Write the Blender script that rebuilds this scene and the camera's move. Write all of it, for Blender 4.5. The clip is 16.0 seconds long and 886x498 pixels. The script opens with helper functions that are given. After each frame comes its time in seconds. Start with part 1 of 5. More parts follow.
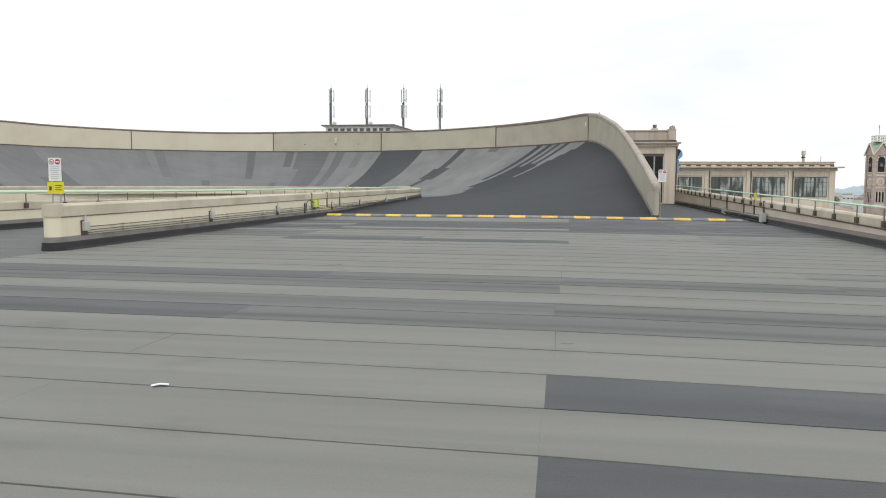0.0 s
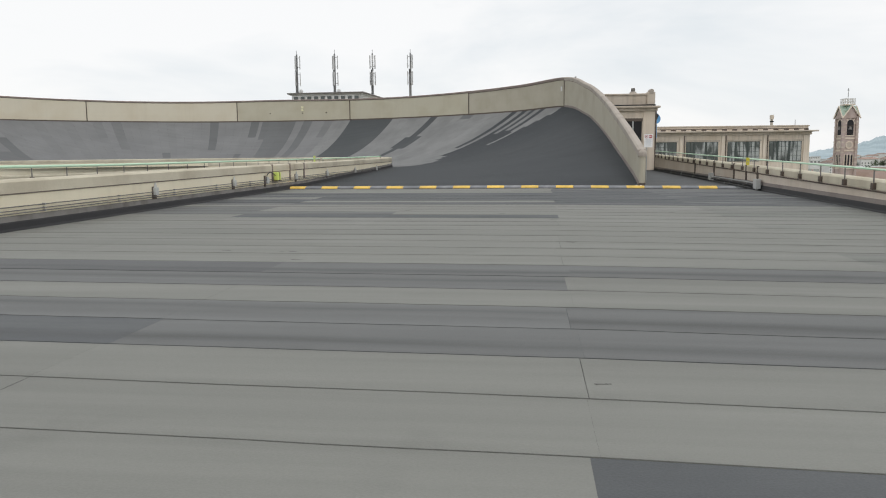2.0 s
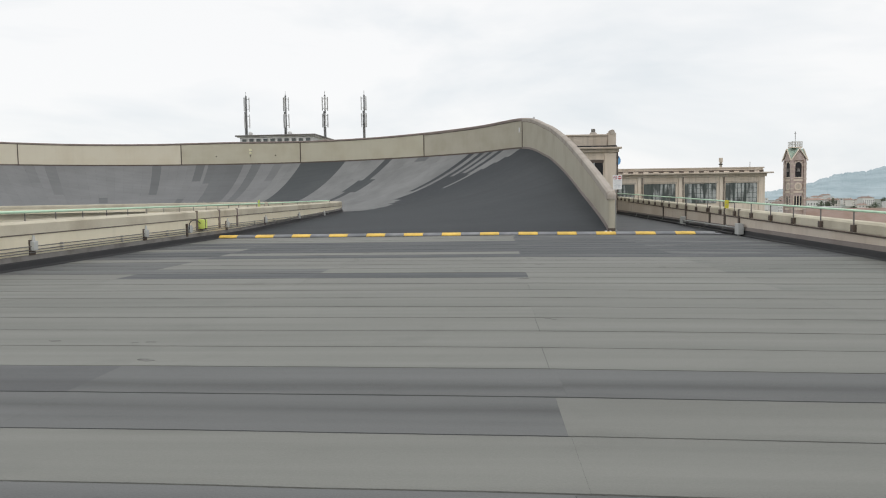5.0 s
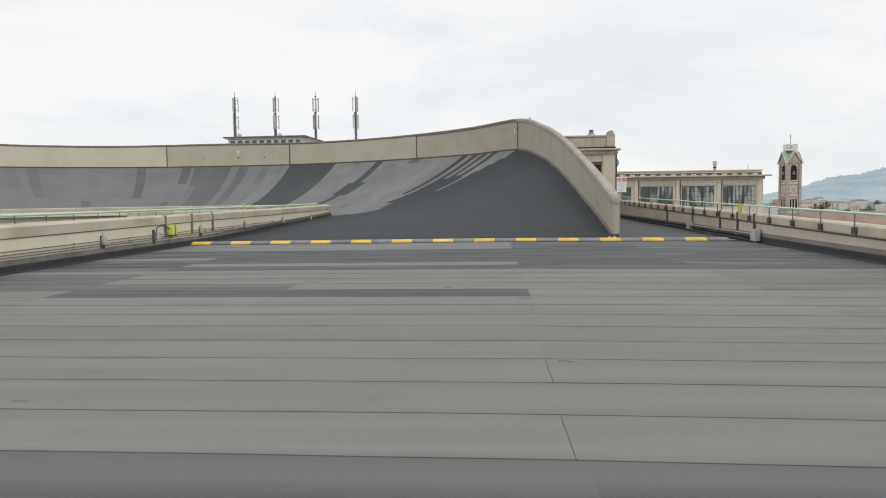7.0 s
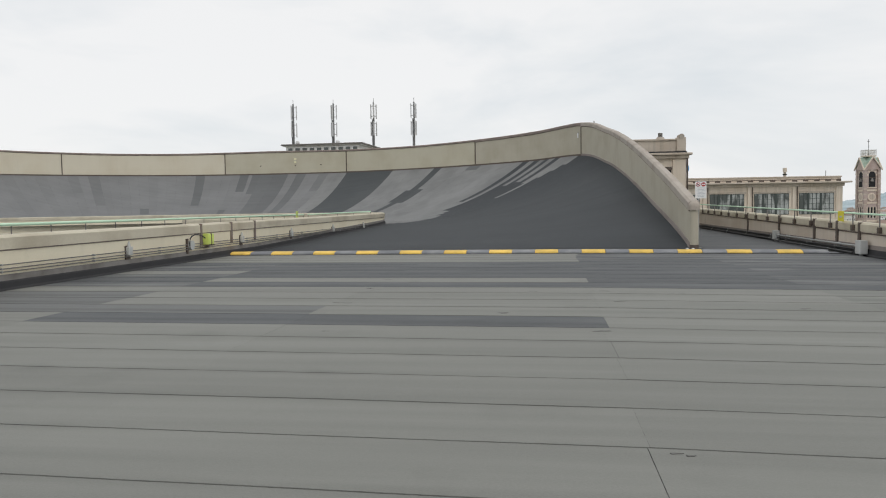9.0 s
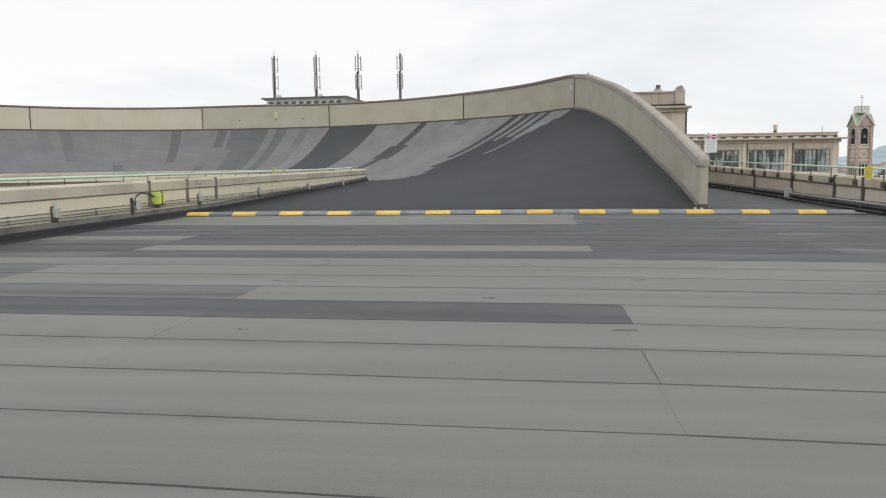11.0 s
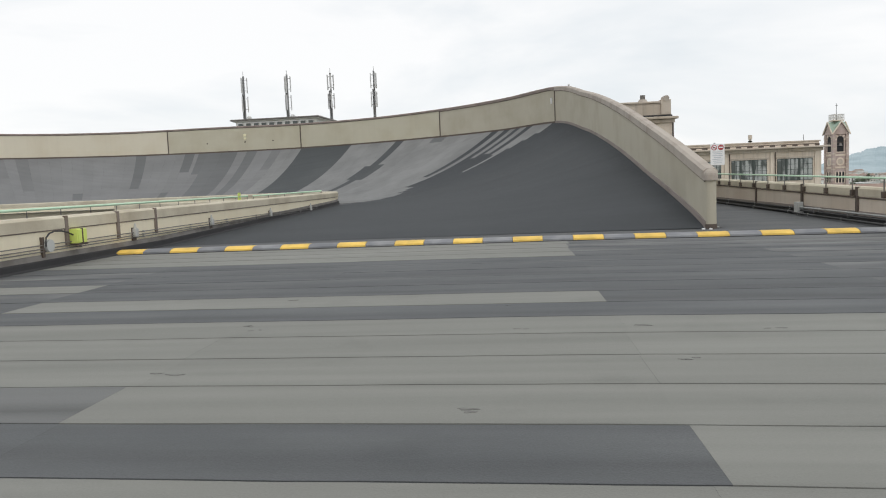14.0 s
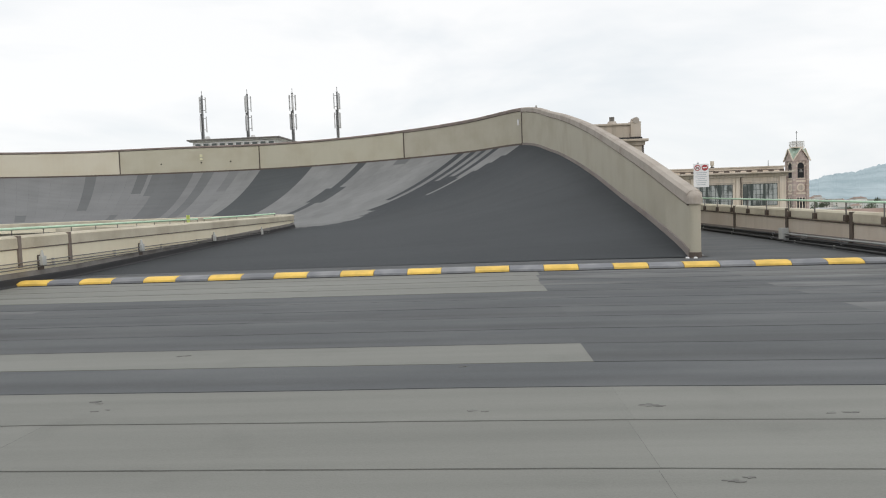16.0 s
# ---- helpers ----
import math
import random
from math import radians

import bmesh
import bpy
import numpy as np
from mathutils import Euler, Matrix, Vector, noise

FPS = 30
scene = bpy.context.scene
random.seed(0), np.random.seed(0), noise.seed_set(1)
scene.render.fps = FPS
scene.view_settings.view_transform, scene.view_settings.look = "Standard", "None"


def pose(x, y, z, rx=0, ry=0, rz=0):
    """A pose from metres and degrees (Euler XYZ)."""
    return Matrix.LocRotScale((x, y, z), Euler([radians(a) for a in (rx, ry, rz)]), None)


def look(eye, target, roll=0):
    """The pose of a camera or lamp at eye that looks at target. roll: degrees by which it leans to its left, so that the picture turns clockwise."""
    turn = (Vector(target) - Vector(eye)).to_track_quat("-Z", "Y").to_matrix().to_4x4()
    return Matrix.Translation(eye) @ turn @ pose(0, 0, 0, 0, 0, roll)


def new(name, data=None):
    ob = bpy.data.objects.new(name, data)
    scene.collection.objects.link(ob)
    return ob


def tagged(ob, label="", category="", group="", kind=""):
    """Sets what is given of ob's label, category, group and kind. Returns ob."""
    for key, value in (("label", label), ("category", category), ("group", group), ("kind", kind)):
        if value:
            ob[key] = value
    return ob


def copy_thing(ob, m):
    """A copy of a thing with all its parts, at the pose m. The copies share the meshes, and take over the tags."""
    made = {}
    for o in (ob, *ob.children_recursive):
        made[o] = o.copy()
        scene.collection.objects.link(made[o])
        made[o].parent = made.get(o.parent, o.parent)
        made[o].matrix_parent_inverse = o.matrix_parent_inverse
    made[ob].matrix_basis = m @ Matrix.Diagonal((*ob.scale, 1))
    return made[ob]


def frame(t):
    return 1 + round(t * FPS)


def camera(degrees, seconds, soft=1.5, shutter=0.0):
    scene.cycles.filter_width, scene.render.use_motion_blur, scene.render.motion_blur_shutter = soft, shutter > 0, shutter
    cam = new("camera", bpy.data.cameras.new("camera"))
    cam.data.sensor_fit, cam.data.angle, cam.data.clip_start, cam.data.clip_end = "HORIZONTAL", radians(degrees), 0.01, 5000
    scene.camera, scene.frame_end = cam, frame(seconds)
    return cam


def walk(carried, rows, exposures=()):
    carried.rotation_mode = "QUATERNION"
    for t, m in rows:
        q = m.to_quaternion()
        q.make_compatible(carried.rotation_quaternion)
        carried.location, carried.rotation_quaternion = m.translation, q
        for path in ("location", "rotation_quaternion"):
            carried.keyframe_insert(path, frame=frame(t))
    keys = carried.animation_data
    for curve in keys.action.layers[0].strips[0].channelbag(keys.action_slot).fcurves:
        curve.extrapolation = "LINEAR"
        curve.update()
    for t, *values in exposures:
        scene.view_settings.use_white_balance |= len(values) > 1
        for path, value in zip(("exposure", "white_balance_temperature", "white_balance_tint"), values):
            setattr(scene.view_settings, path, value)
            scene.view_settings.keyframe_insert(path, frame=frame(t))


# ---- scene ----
cam = camera(60.7, 16.0, soft=1.08)
PATH = [
    (0, (1.701, -35.604, 1.535), (1.4, -33.634, 1.365), 0.2),
    (0.5, (1.567, -35.032, 1.51), (1.146, -33.081, 1.377), -0.0),
    (1, (1.469, -34.434, 1.519), (1.204, -32.461, 1.326), -1.0),
    (1.5, (1.391, -33.825, 1.536), (1.149, -31.856, 1.28), -1.6),
    (2, (1.323, -33.217, 1.523), (1.093, -31.246, 1.272), -0.6),
    (2.5, (1.328, -32.665, 1.551), (1.288, -30.681, 1.304), -0.6),
    (3, (1.292, -32.003, 1.511), (1.212, -30.019, 1.27), -0.3),
    (5.5, (1.234, -29.098, 1.55), (1.113, -27.106, 1.42), -0.9),
    (6, (1.221, -28.579, 1.563), (1.114, -26.587, 1.417), -1.4),
    (6.5, (1.221, -27.918, 1.528), (0.932, -25.944, 1.387), -0.7),
    (7, (1.234, -27.362, 1.541), (1.128, -25.369, 1.409), -0.9),
    (7.5, (1.227, -26.79, 1.554), (1.142, -24.794, 1.455), -0.8),
    (8, (1.22, -26.108, 1.533), (1.087, -24.115, 1.432), -0.6),
    (8.5, (1.243, -25.529, 1.506), (1.126, -23.534, 1.418), -1.3),
    (9, (1.18, -24.898, 1.498), (0.917, -22.918, 1.39), -0.9),
    (11.5, (1.085, -21.716, 1.429), (0.875, -19.742, 1.186), -0.7),
    (12, (1.097, -21.215, 1.452), (0.994, -19.234, 1.196), -1.2),
    (12.5, (1.068, -20.76, 1.437), (0.905, -18.78, 1.208), -0.7),
    (13, (1.03, -20.178, 1.46), (1.028, -18.195, 1.195), -1.4),
    (13.5, (0.995, -19.675, 1.472), (0.856, -17.691, 1.26), -2.5),
    (14, (0.951, -19.197, 1.533), (0.763, -17.213, 1.358), -2.4),
    (14.5, (1.02, -18.55, 1.507), (0.928, -16.558, 1.36), -2.7),
    (15, (0.997, -17.985, 1.499), (0.855, -15.991, 1.413), -2.2),
    (15.5, (1.033, -17.318, 1.49), (0.979, -15.32, 1.417), -2.9),
    (16, (1.052, -16.836, 1.486), (0.952, -14.842, 1.37), -2.1),
]
EXPOSURES = [(0.0, 0.28), (0.5, 0.28), (1.0, 0.06), (2.0, 0.06), (3.0, 0.02), (5.5, 0.06), (7.0, 0.04), (7.5, -0.06), (8.0, -0.03), (9.0, -0.05), (11.5, 0.1), (12.5, 0.09), (16.0, 0.12)]
walk(cam, [(t, look(eye, target, roll)) for t, eye, target, roll in PATH], EXPOSURES)

# ---------------------------------------------------------------- world and light
world = bpy.data.worlds.new("overcast_sky")
scene.world = world
world.use_nodes = True
wt = world.node_tree
wt.nodes.clear()


def wnode(kind, **kw):
    n = wt.nodes.new(kind)
    for k, v in kw.items():
        n.inputs[k].default_value = v
    return n


SUN_EL, SUN_AZ = radians(52), radians(150)
sky = wt.nodes.new("ShaderNodeTexSky")
sky.sky_type, sky.sun_disc, sky.sun_elevation, sky.sun_rotation = "NISHITA", False, SUN_EL, SUN_AZ
dim = wt.nodes.new("ShaderNodeVectorMath")
dim.operation = "SCALE"
dim.inputs[3].default_value = 0.1
coord = wt.nodes.new("ShaderNodeTexCoord")
stretch = wt.nodes.new("ShaderNodeMapping")
stretch.inputs["Scale"].default_value = (1.0, 1.0, 3.2)
stretch.inputs["Location"].default_value = (0.35, 0.1, 0.2)
cloud = wnode("ShaderNodeTexNoise", Scale=2.3, Detail=5.0, Roughness=0.55, Distortion=0.3)
ramp = wt.nodes.new("ShaderNodeValToRGB")
ramp.color_ramp.elements[0].position, ramp.color_ramp.elements[0].color = 0.33, (0.79, 0.83, 0.86, 1)
ramp.color_ramp.elements[1].position, ramp.color_ramp.elements[1].color = 0.56, (0.97, 0.97, 0.97, 1)
cover = wt.nodes.new("ShaderNodeMix")
cover.data_type = "RGBA"
cover.inputs[0].default_value = 0.94
back = wnode("ShaderNodeBackground", Strength=0.98)
out = wt.nodes.new("ShaderNodeOutputWorld")
wt.links.new(coord.outputs["Generated"], stretch.inputs["Vector"])
wt.links.new(stretch.outputs["Vector"], cloud.inputs["Vector"])
wt.links.new(cloud.outputs[0], ramp.inputs[0])
wt.links.new(sky.outputs[0], dim.inputs[0])
wt.links.new(dim.outputs[0], cover.inputs[6])
wt.links.new(ramp.outputs[0], cover.inputs[7])
wt.links.new(cover.outputs[2], back.inputs["Color"])
wt.links.new(back.outputs[0], out.inputs[0])

sun = new("sun", bpy.data.lights.new("sun", "SUN"))
sun.data.energy, sun.data.angle, sun.data.color = 0.6, radians(25), (1.0, 0.96, 0.9)
sun.matrix_world = look((0, 0, 60), (-40 * math.sin(SUN_AZ) * math.cos(SUN_EL), -40 * math.cos(SUN_AZ) * math.cos(SUN_EL), 60 - 40 * math.sin(SUN_EL)))


# ---------------------------------------------------------------- materials
def material(name, color, rough=0.9, grain=0.12, grain_size=60.0, stain=0.18, stain_size=0.6, bump=0.15, metal=0.0, vary=0.0,
             streak=0.0, tint=(0.75, 0.68, 0.58), stretch_by=(1, 1, 1), band=0.0, lap=0.0, rim=0.0):
    """Colour with fine grain, large stains towards a tint, run-down streaks and a change from object to object."""
    m = bpy.data.materials.new(name)
    m.use_nodes = True
    t = m.node_tree
    b = t.nodes["Principled BSDF"]
    b.inputs["Roughness"].default_value, b.inputs["Metallic"].default_value = rough, metal
    tc = t.nodes.new("ShaderNodeTexCoord")
    geo = t.nodes.new("ShaderNodeNewGeometry")

    def tex(scale, detail, scl=(1, 1, 1)):
        mp = t.nodes.new("ShaderNodeMapping")
        mp.inputs["Scale"].default_value = scl
        n = t.nodes.new("ShaderNodeTexNoise")
        n.inputs["Scale"].default_value, n.inputs["Detail"].default_value = scale, detail
        t.links.new(geo.outputs["Position"], mp.inputs["Vector"])
        t.links.new(mp.outputs[0], n.inputs["Vector"])
        return n

    def maths(op, a, c):
        n = t.nodes.new("ShaderNodeMath")
        n.operation = op
        for i, v in enumerate((a, c)):
            if isinstance(v, (int, float)):
                n.inputs[i].default_value = v
            else:
                t.links.new(v, n.inputs[i])
        return n.outputs[0]

    fine, big = tex(grain_size, 3), tex(stain_size, 6, stretch_by)
    value = maths("ADD", maths("MULTIPLY", maths("SUBTRACT", fine.outputs[0], 0.5), grain * 2), 1.0)
    if vary:
        info = t.nodes.new("ShaderNodeObjectInfo")
        value = maths("ADD", value, maths("MULTIPLY", maths("SUBTRACT", info.outputs["Random"], 0.5), vary * 2))
    if streak:
        run = tex(1.0, 5, (3.0, 3.0, 0.16))
        value = maths("SUBTRACT", value, maths("MULTIPLY", maths("MAXIMUM", maths("SUBTRACT", run.outputs[0], 0.5), 0.0), streak * 4))
    if band:
        soft_band = tex(1.0, 4, (0.13, 2.6, 0.6))
        blot = tex(0.9, 5)
        value = maths("ADD", value, maths("MULTIPLY", maths("SUBTRACT", soft_band.outputs[0], 0.5), band * 2))
        value = maths("SUBTRACT", value, maths("MULTIPLY", maths("MAXIMUM", maths("SUBTRACT", blot.outputs[0], 0.6), 0.0), band * 3))
    if lap or rim:
        # dirt that follows a strip: a soft dark band along one half of its width and soiled long edges
        uv = t.nodes.new("ShaderNodeSeparateXYZ")
        t.links.new(tc.outputs["UV"], uv.inputs[0])
        waver = tex(1.0, 4, (0.5, 2.5, 1.0))
        across = maths("ADD", uv.outputs[1], maths("MULTIPLY", maths("SUBTRACT", waver.outputs[0], 0.5), 0.22))
    if lap:
        off = maths("ABSOLUTE", maths("SUBTRACT", across, 0.3), 0.0)
        strength = maths("MULTIPLY", maths("MAXIMUM", maths("SUBTRACT", 1.0, maths("MULTIPLY", off, 4.2)), 0.0), lap)
        patchy = tex(1.0, 3, (0.35, 0.6, 1.0))
        value = maths("SUBTRACT", value, maths("MULTIPLY", strength, maths("ADD", patchy.outputs[0], 0.45)))
    if rim:
        edge = maths("MULTIPLY", maths("ABSOLUTE", maths("SUBTRACT", maths("FRACT", uv.outputs[1], 0.0), 0.5), 0.0), 2.0)
        soil = maths("MULTIPLY", maths("MAXIMUM", maths("SUBTRACT", edge, 0.72), 0.0), rim * 5)
        worn = tex(1.0, 5, (1.1, 2.0, 1.0))
        value = maths("SUBTRACT", value, maths("MULTIPLY", soil, maths("MAXIMUM", maths("SUBTRACT", maths("MULTIPLY", worn.outputs[0], 3.0), 0.9), 0.0)))
    base = t.nodes.new("ShaderNodeMix")
    base.data_type = "RGBA"
    base.inputs[6].default_value = (*color, 1)
    base.inputs[7].default_value = (*[c * k for c, k in zip(color, tint)], 1)
    amount = maths("MULTIPLY", maths("MAXIMUM", maths("SUBTRACT", big.outputs[0], 0.42), 0.0), stain * 8)
    t.links.new(maths("MINIMUM", amount, 1.0), base.inputs[0])
    scaled = t.nodes.new("ShaderNodeVectorMath")
    scaled.operation = "SCALE"
    t.links.new(base.outputs[2], scaled.inputs[0])
    t.links.new(value, scaled.inputs[3])
    t.links.new(scaled.outputs[0], b.inputs["Base Color"])
    if bump:
        bp = t.nodes.new("ShaderNodeBump")
        bp.inputs["Strength"].default_value, bp.inputs["Distance"].default_value = bump, 0.01
        t.links.new(fine.outputs[0], bp.inputs["Height"])
        t.links.new(bp.outputs[0], b.inputs["Normal"])
    return m


FELT = dict(rough=0.8, grain=0.095, grain_size=70, band=0.36, stain=0.2, stain_size=0.35, bump=0.35, tint=(0.78, 0.78, 0.78), stretch_by=(0.35, 1.6, 1))
M_LIGHT = material("roofing_felt_weathered", (0.2075, 0.2095, 0.191), vary=0.025, rim=0.08, **{**FELT, "band": 0.27})
M_MID = material("roofing_felt_half_weathered", (0.142, 0.146, 0.144), vary=0.06, lap=0.36, rim=0.1, **{**FELT, "band": 0.25})
M_DULL = material("roofing_felt_soiled", (0.115, 0.118, 0.12), vary=0.05, lap=0.2, rim=0.1, **FELT)
M_DARK = material("roofing_felt_fresh", (0.0825, 0.088, 0.0925), vary=0.07, lap=0.2, **{**FELT, "tint": (1.45, 1.42, 1.38), "stain": 0.34, "stain_size": 0.9, "grain": 0.2, "band": 0.3, "stretch_by": (0.4, 1.3, 1)})
M_DUSTY = material("roofing_felt_dusty", (0.082, 0.087, 0.092), vary=0.06, lap=0.1, **{**FELT, "tint": (2.5, 2.4, 2.2), "stain": 0.36, "stain_size": 1.1, "band": 0.3, "stretch_by": (0.3, 1.2, 1)})
M_TROD = material("roofing_felt_trodden", (0.205, 0.2095, 0.190), vary=0.05, rim=0.1, **{**FELT, "tint": (0.6, 0.61, 0.64), "stain": 0.4, "stain_size": 0.8, "band": 0.34, "stretch_by": (0.22, 1.5, 1)})
M_SMEAR = material("trodden_tar", (0.178, 0.177, 0.166), grain=0.3, stain=0.5, stain_size=9, tint=(0.6, 0.6, 0.6))
M_SEAM = material("bitumen_seam", (0.028, 0.028, 0.03), rough=0.7, stain=0)
FELT = {**FELT, "rough": 0.95, "band": 0.12, "stretch_by": (1, 1, 1), "stain": 0.22, "stain_size": 0.25}
M_BLEND = material("roofing_felt_bank", (0.212, 0.215, 0.214), vary=0.05, **{**FELT, "stain": 0.3, "stain_size": 0.4, "tint": (0.7, 0.7, 0.71), "stretch_by": (1, 0.5, 1)})
M_BANKOLD = material("roofing_felt_bank_dull", (0.192, 0.195, 0.197), vary=0.035, **{**FELT, "stain": 0.25, "stain_size": 0.3, "tint": (0.8, 0.8, 0.81)})
M_BANKMID = material("roofing_felt_bank_patched", (0.130, 0.134, 0.137), vary=0.06, **FELT)
M_BANKDARK = material("roofing_felt_bank_fresh", (0.0465, 0.0515, 0.057), vary=0.04, **FELT)
M_BANKBLUE = material("roofing_felt_bank_patch", (0.063, 0.069, 0.073), vary=0.04, **{**FELT, "tint": (1.35, 1.33, 1.3)})
M_BANKDIM = material("roofing_felt_bank_greyed", (0.166, 0.169, 0.172), vary=0.04, **FELT)
M_PLASTER = material("beige_plaster", (0.81, 0.745, 0.58), grain=0.05, grain_size=30, stain=0.16, stain_size=0.45, streak=0.06, bump=0.2, tint=(0.84, 0.79, 0.72))
# parapet renders differ in hue; the light on each facing is painted in too
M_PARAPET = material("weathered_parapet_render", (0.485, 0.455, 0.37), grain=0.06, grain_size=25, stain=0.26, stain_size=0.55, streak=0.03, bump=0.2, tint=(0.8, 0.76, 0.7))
M_PARAPALE = material("pale_lit_parapet_render", (0.665, 0.615, 0.495), grain=0.06, grain_size=25, stain=0.2, stain_size=0.4, streak=0.03, bump=0.2, tint=(0.86, 0.8, 0.72))
M_PARAMID = material("beige_half_lit_parapet_render", (0.54, 0.508, 0.402), grain=0.06, grain_size=25, stain=0.24, stain_size=0.5, streak=0.03, bump=0.2, tint=(0.82, 0.78, 0.71))
M_STAINED = material("soiled_render_foot", (0.27, 0.235, 0.215), grain=0.15, grain_size=14, stain=0.3, stain_size=0.7, bump=0.3, tint=(0.7, 0.66, 0.66))
M_FLASH = material("dull_grey_flashing", (0.25, 0.235, 0.22), rough=0.7, grain=0.15, stain=0.4, stain_size=2.0, tint=(0.55, 0.52, 0.5))
M_PINK = material("pinkish_render", (0.63, 0.555, 0.47), grain=0.06, grain_size=25, stain=0.2, stain_size=0.6, streak=0.1, bump=0.2, tint=(0.75, 0.68, 0.62))
M_COPING = material("weathered_concrete_coping", (0.61, 0.56, 0.445), grain=0.10, grain_size=25, stain=0.3, stain_size=0.8, bump=0.4, tint=(0.62, 0.58, 0.54))
M_WORN = material("worn_concrete_coping", (0.44, 0.395, 0.345), grain=0.16, grain_size=18, stain=0.35, stain_size=0.9, bump=0.5, tint=(0.7, 0.65, 0.63))
M_EDGE = material("dark_coping_edge", (0.20, 0.165, 0.145), grain=0.2, grain_size=12, stain=0.4, stain_size=1.5, tint=(1.5, 1.5, 1.5))
M_JOINT = material("faded_joint_strip", (0.23, 0.19, 0.165), stain=0.5, stain_size=3, grain=0.2)
M_BROWN = material("brown_joint_strip", (0.12, 0.095, 0.08), stain=0.3, grain=0.15)
M_SKIRT = material("bitumen_skirting", (0.024, 0.024, 0.026), rough=0.75, grain=0.2, stain=0.3, tint=(1.5, 1.45, 1.4))
M_GREEN = material("green_painted_steel", (0.60, 0.84, 0.62), rough=0.4, grain=0.06, stain=0.15, tint=(0.85, 0.9, 0.85), bump=0.05)
M_BRACKET = material("rusty_brown_bracket", (0.10, 0.075, 0.06), rough=0.7, grain=0.2)
M_GALV = material("galvanised_steel", (0.42, 0.43, 0.43), rough=0.5, metal=0.5, grain=0.06, grain_size=20)
M_BOX = material("grey_plastic_box", (0.52, 0.53, 0.52), rough=0.5, grain=0.04)
M_CONDUIT = material("dull_steel_conduit", (0.19, 0.18, 0.17), rough=0.55, metal=0.3)
M_LIME = material("lime_yellow_plastic", (0.70, 0.82, 0.2), rough=0.45, grain=0.05, stain=0.2)
M_CABLE = material("black_cable", (0.03, 0.03, 0.032), rough=0.6)
M_YEL = material("yellow_rubber", (0.86, 0.57, 0.12), rough=0.65, grain=0.1, grain_size=25, stain=0.3, stain_size=2.5, vary=0.08, tint=(0.6, 0.6, 0.7))
M_RUB = material("grey_rubber", (0.185, 0.192, 0.208), rough=0.75, grain=0.12, stain=0.35, stain_size=2.0, vary=0.1, tint=(1.7, 1.65, 1.55))
M_WHITE = material("white_enamel", (0.82, 0.82, 0.82), rough=0.4, grain=0.02, stain=0.1, bump=0)
M_RED = material("red_enamel", (0.42, 0.05, 0.055), rough=0.4, grain=0.02, stain=0, bump=0)
M_INK = material("dark_ink", (0.05, 0.05, 0.06), rough=0.5, grain=0, stain=0, bump=0)
M_GREYINK = material("faded_grey_ink", (0.50, 0.53, 0.56), rough=0.5, grain=0, stain=0, bump=0)
M_YPLATE = material("yellow_enamel", (0.75, 0.66, 0.03), rough=0.4, grain=0.03, stain=0.15)
M_STONE = material("pale_render", (0.70, 0.615, 0.52), grain=0.05, grain_size=12, stain=0.2, stain_size=0.3, streak=0.2, bump=0.2)
M_CORNICE = material("pale_stone_cornice", (0.54, 0.475, 0.405), grain=0.08, grain_size=12, stain=0.25, streak=0.25)
M_PALE = material("pale_grey_render", (0.70, 0.70, 0.68), grain=0.05, stain=0.15)
M_FRAME = material("dark_green_window_frame", (0.05, 0.065, 0.06), rough=0.5, grain=0.05)
M_STEEL = material("weathered_mast_steel", (0.23, 0.235, 0.24), rough=0.6, metal=0.2)
M_PANEL = material("pale_grey_antenna_panel", (0.60, 0.61, 0.615), rough=0.5)
M_IVORY = material("ivory_plastic", (0.78, 0.74, 0.5), rough=0.5, stain=0.15)
M_BLUE = material("blue_painted_duct", (0.11, 0.30, 0.55), rough=0.45, stain=0.2)
# black of the chimney band; elsewhere it paints the shade inside openings
M_BLACK = material("black_band_and_hollow_shade", (0.02, 0.02, 0.022), rough=0.9, stain=0)
# brick red paled, with the haze of its distance mixed into the colour
M_BRICK = material("hazed_red_brick", (0.47, 0.385, 0.355), grain=0.2, grain_size=4, stain=0.3, stain_size=0.3)
M_COPPER = material("verdigris_copper", (0.36, 0.47, 0.40), rough=0.6, stain=0.35, stain_size=0.5)
# tile colour dulled to carry distance haze
M_TILE = material("hazed_clay_roof_tiles", (0.32, 0.24, 0.205), grain=0.2, grain_size=3, stain=0.3, stain_size=0.2, vary=0.25)
M_HOUSE = material("town_house_render", (0.62, 0.595, 0.555), stain=0.2, stain_size=0.1, vary=0.2)
M_GROUND = material("town_ground", (0.20, 0.22, 0.19), grain=0.2, grain_size=0.05, stain=0.4, stain_size=0.01)
# leaf green lightened a little for haze
M_LEAF = material("foliage", (0.095, 0.12, 0.075), grain=0.4, grain_size=0.6, stain=0.3, stain_size=0.08, vary=0.25)
M_TRUNK = material("bark", (0.12, 0.09, 0.07), grain=0.3, grain_size=5)
M_PAPER = material("white_paper", (0.8, 0.8, 0.8), stain=0.1)

M_GLASS = bpy.data.materials.new("window_glass")
M_GLASS.use_nodes = True
pb = M_GLASS.node_tree.nodes["Principled BSDF"]
pb.inputs["Base Color"].default_value, pb.inputs["Roughness"].default_value = (0.10, 0.115, 0.11, 1), 0.08
pb.inputs["Specular IOR Level"].default_value = 0.6

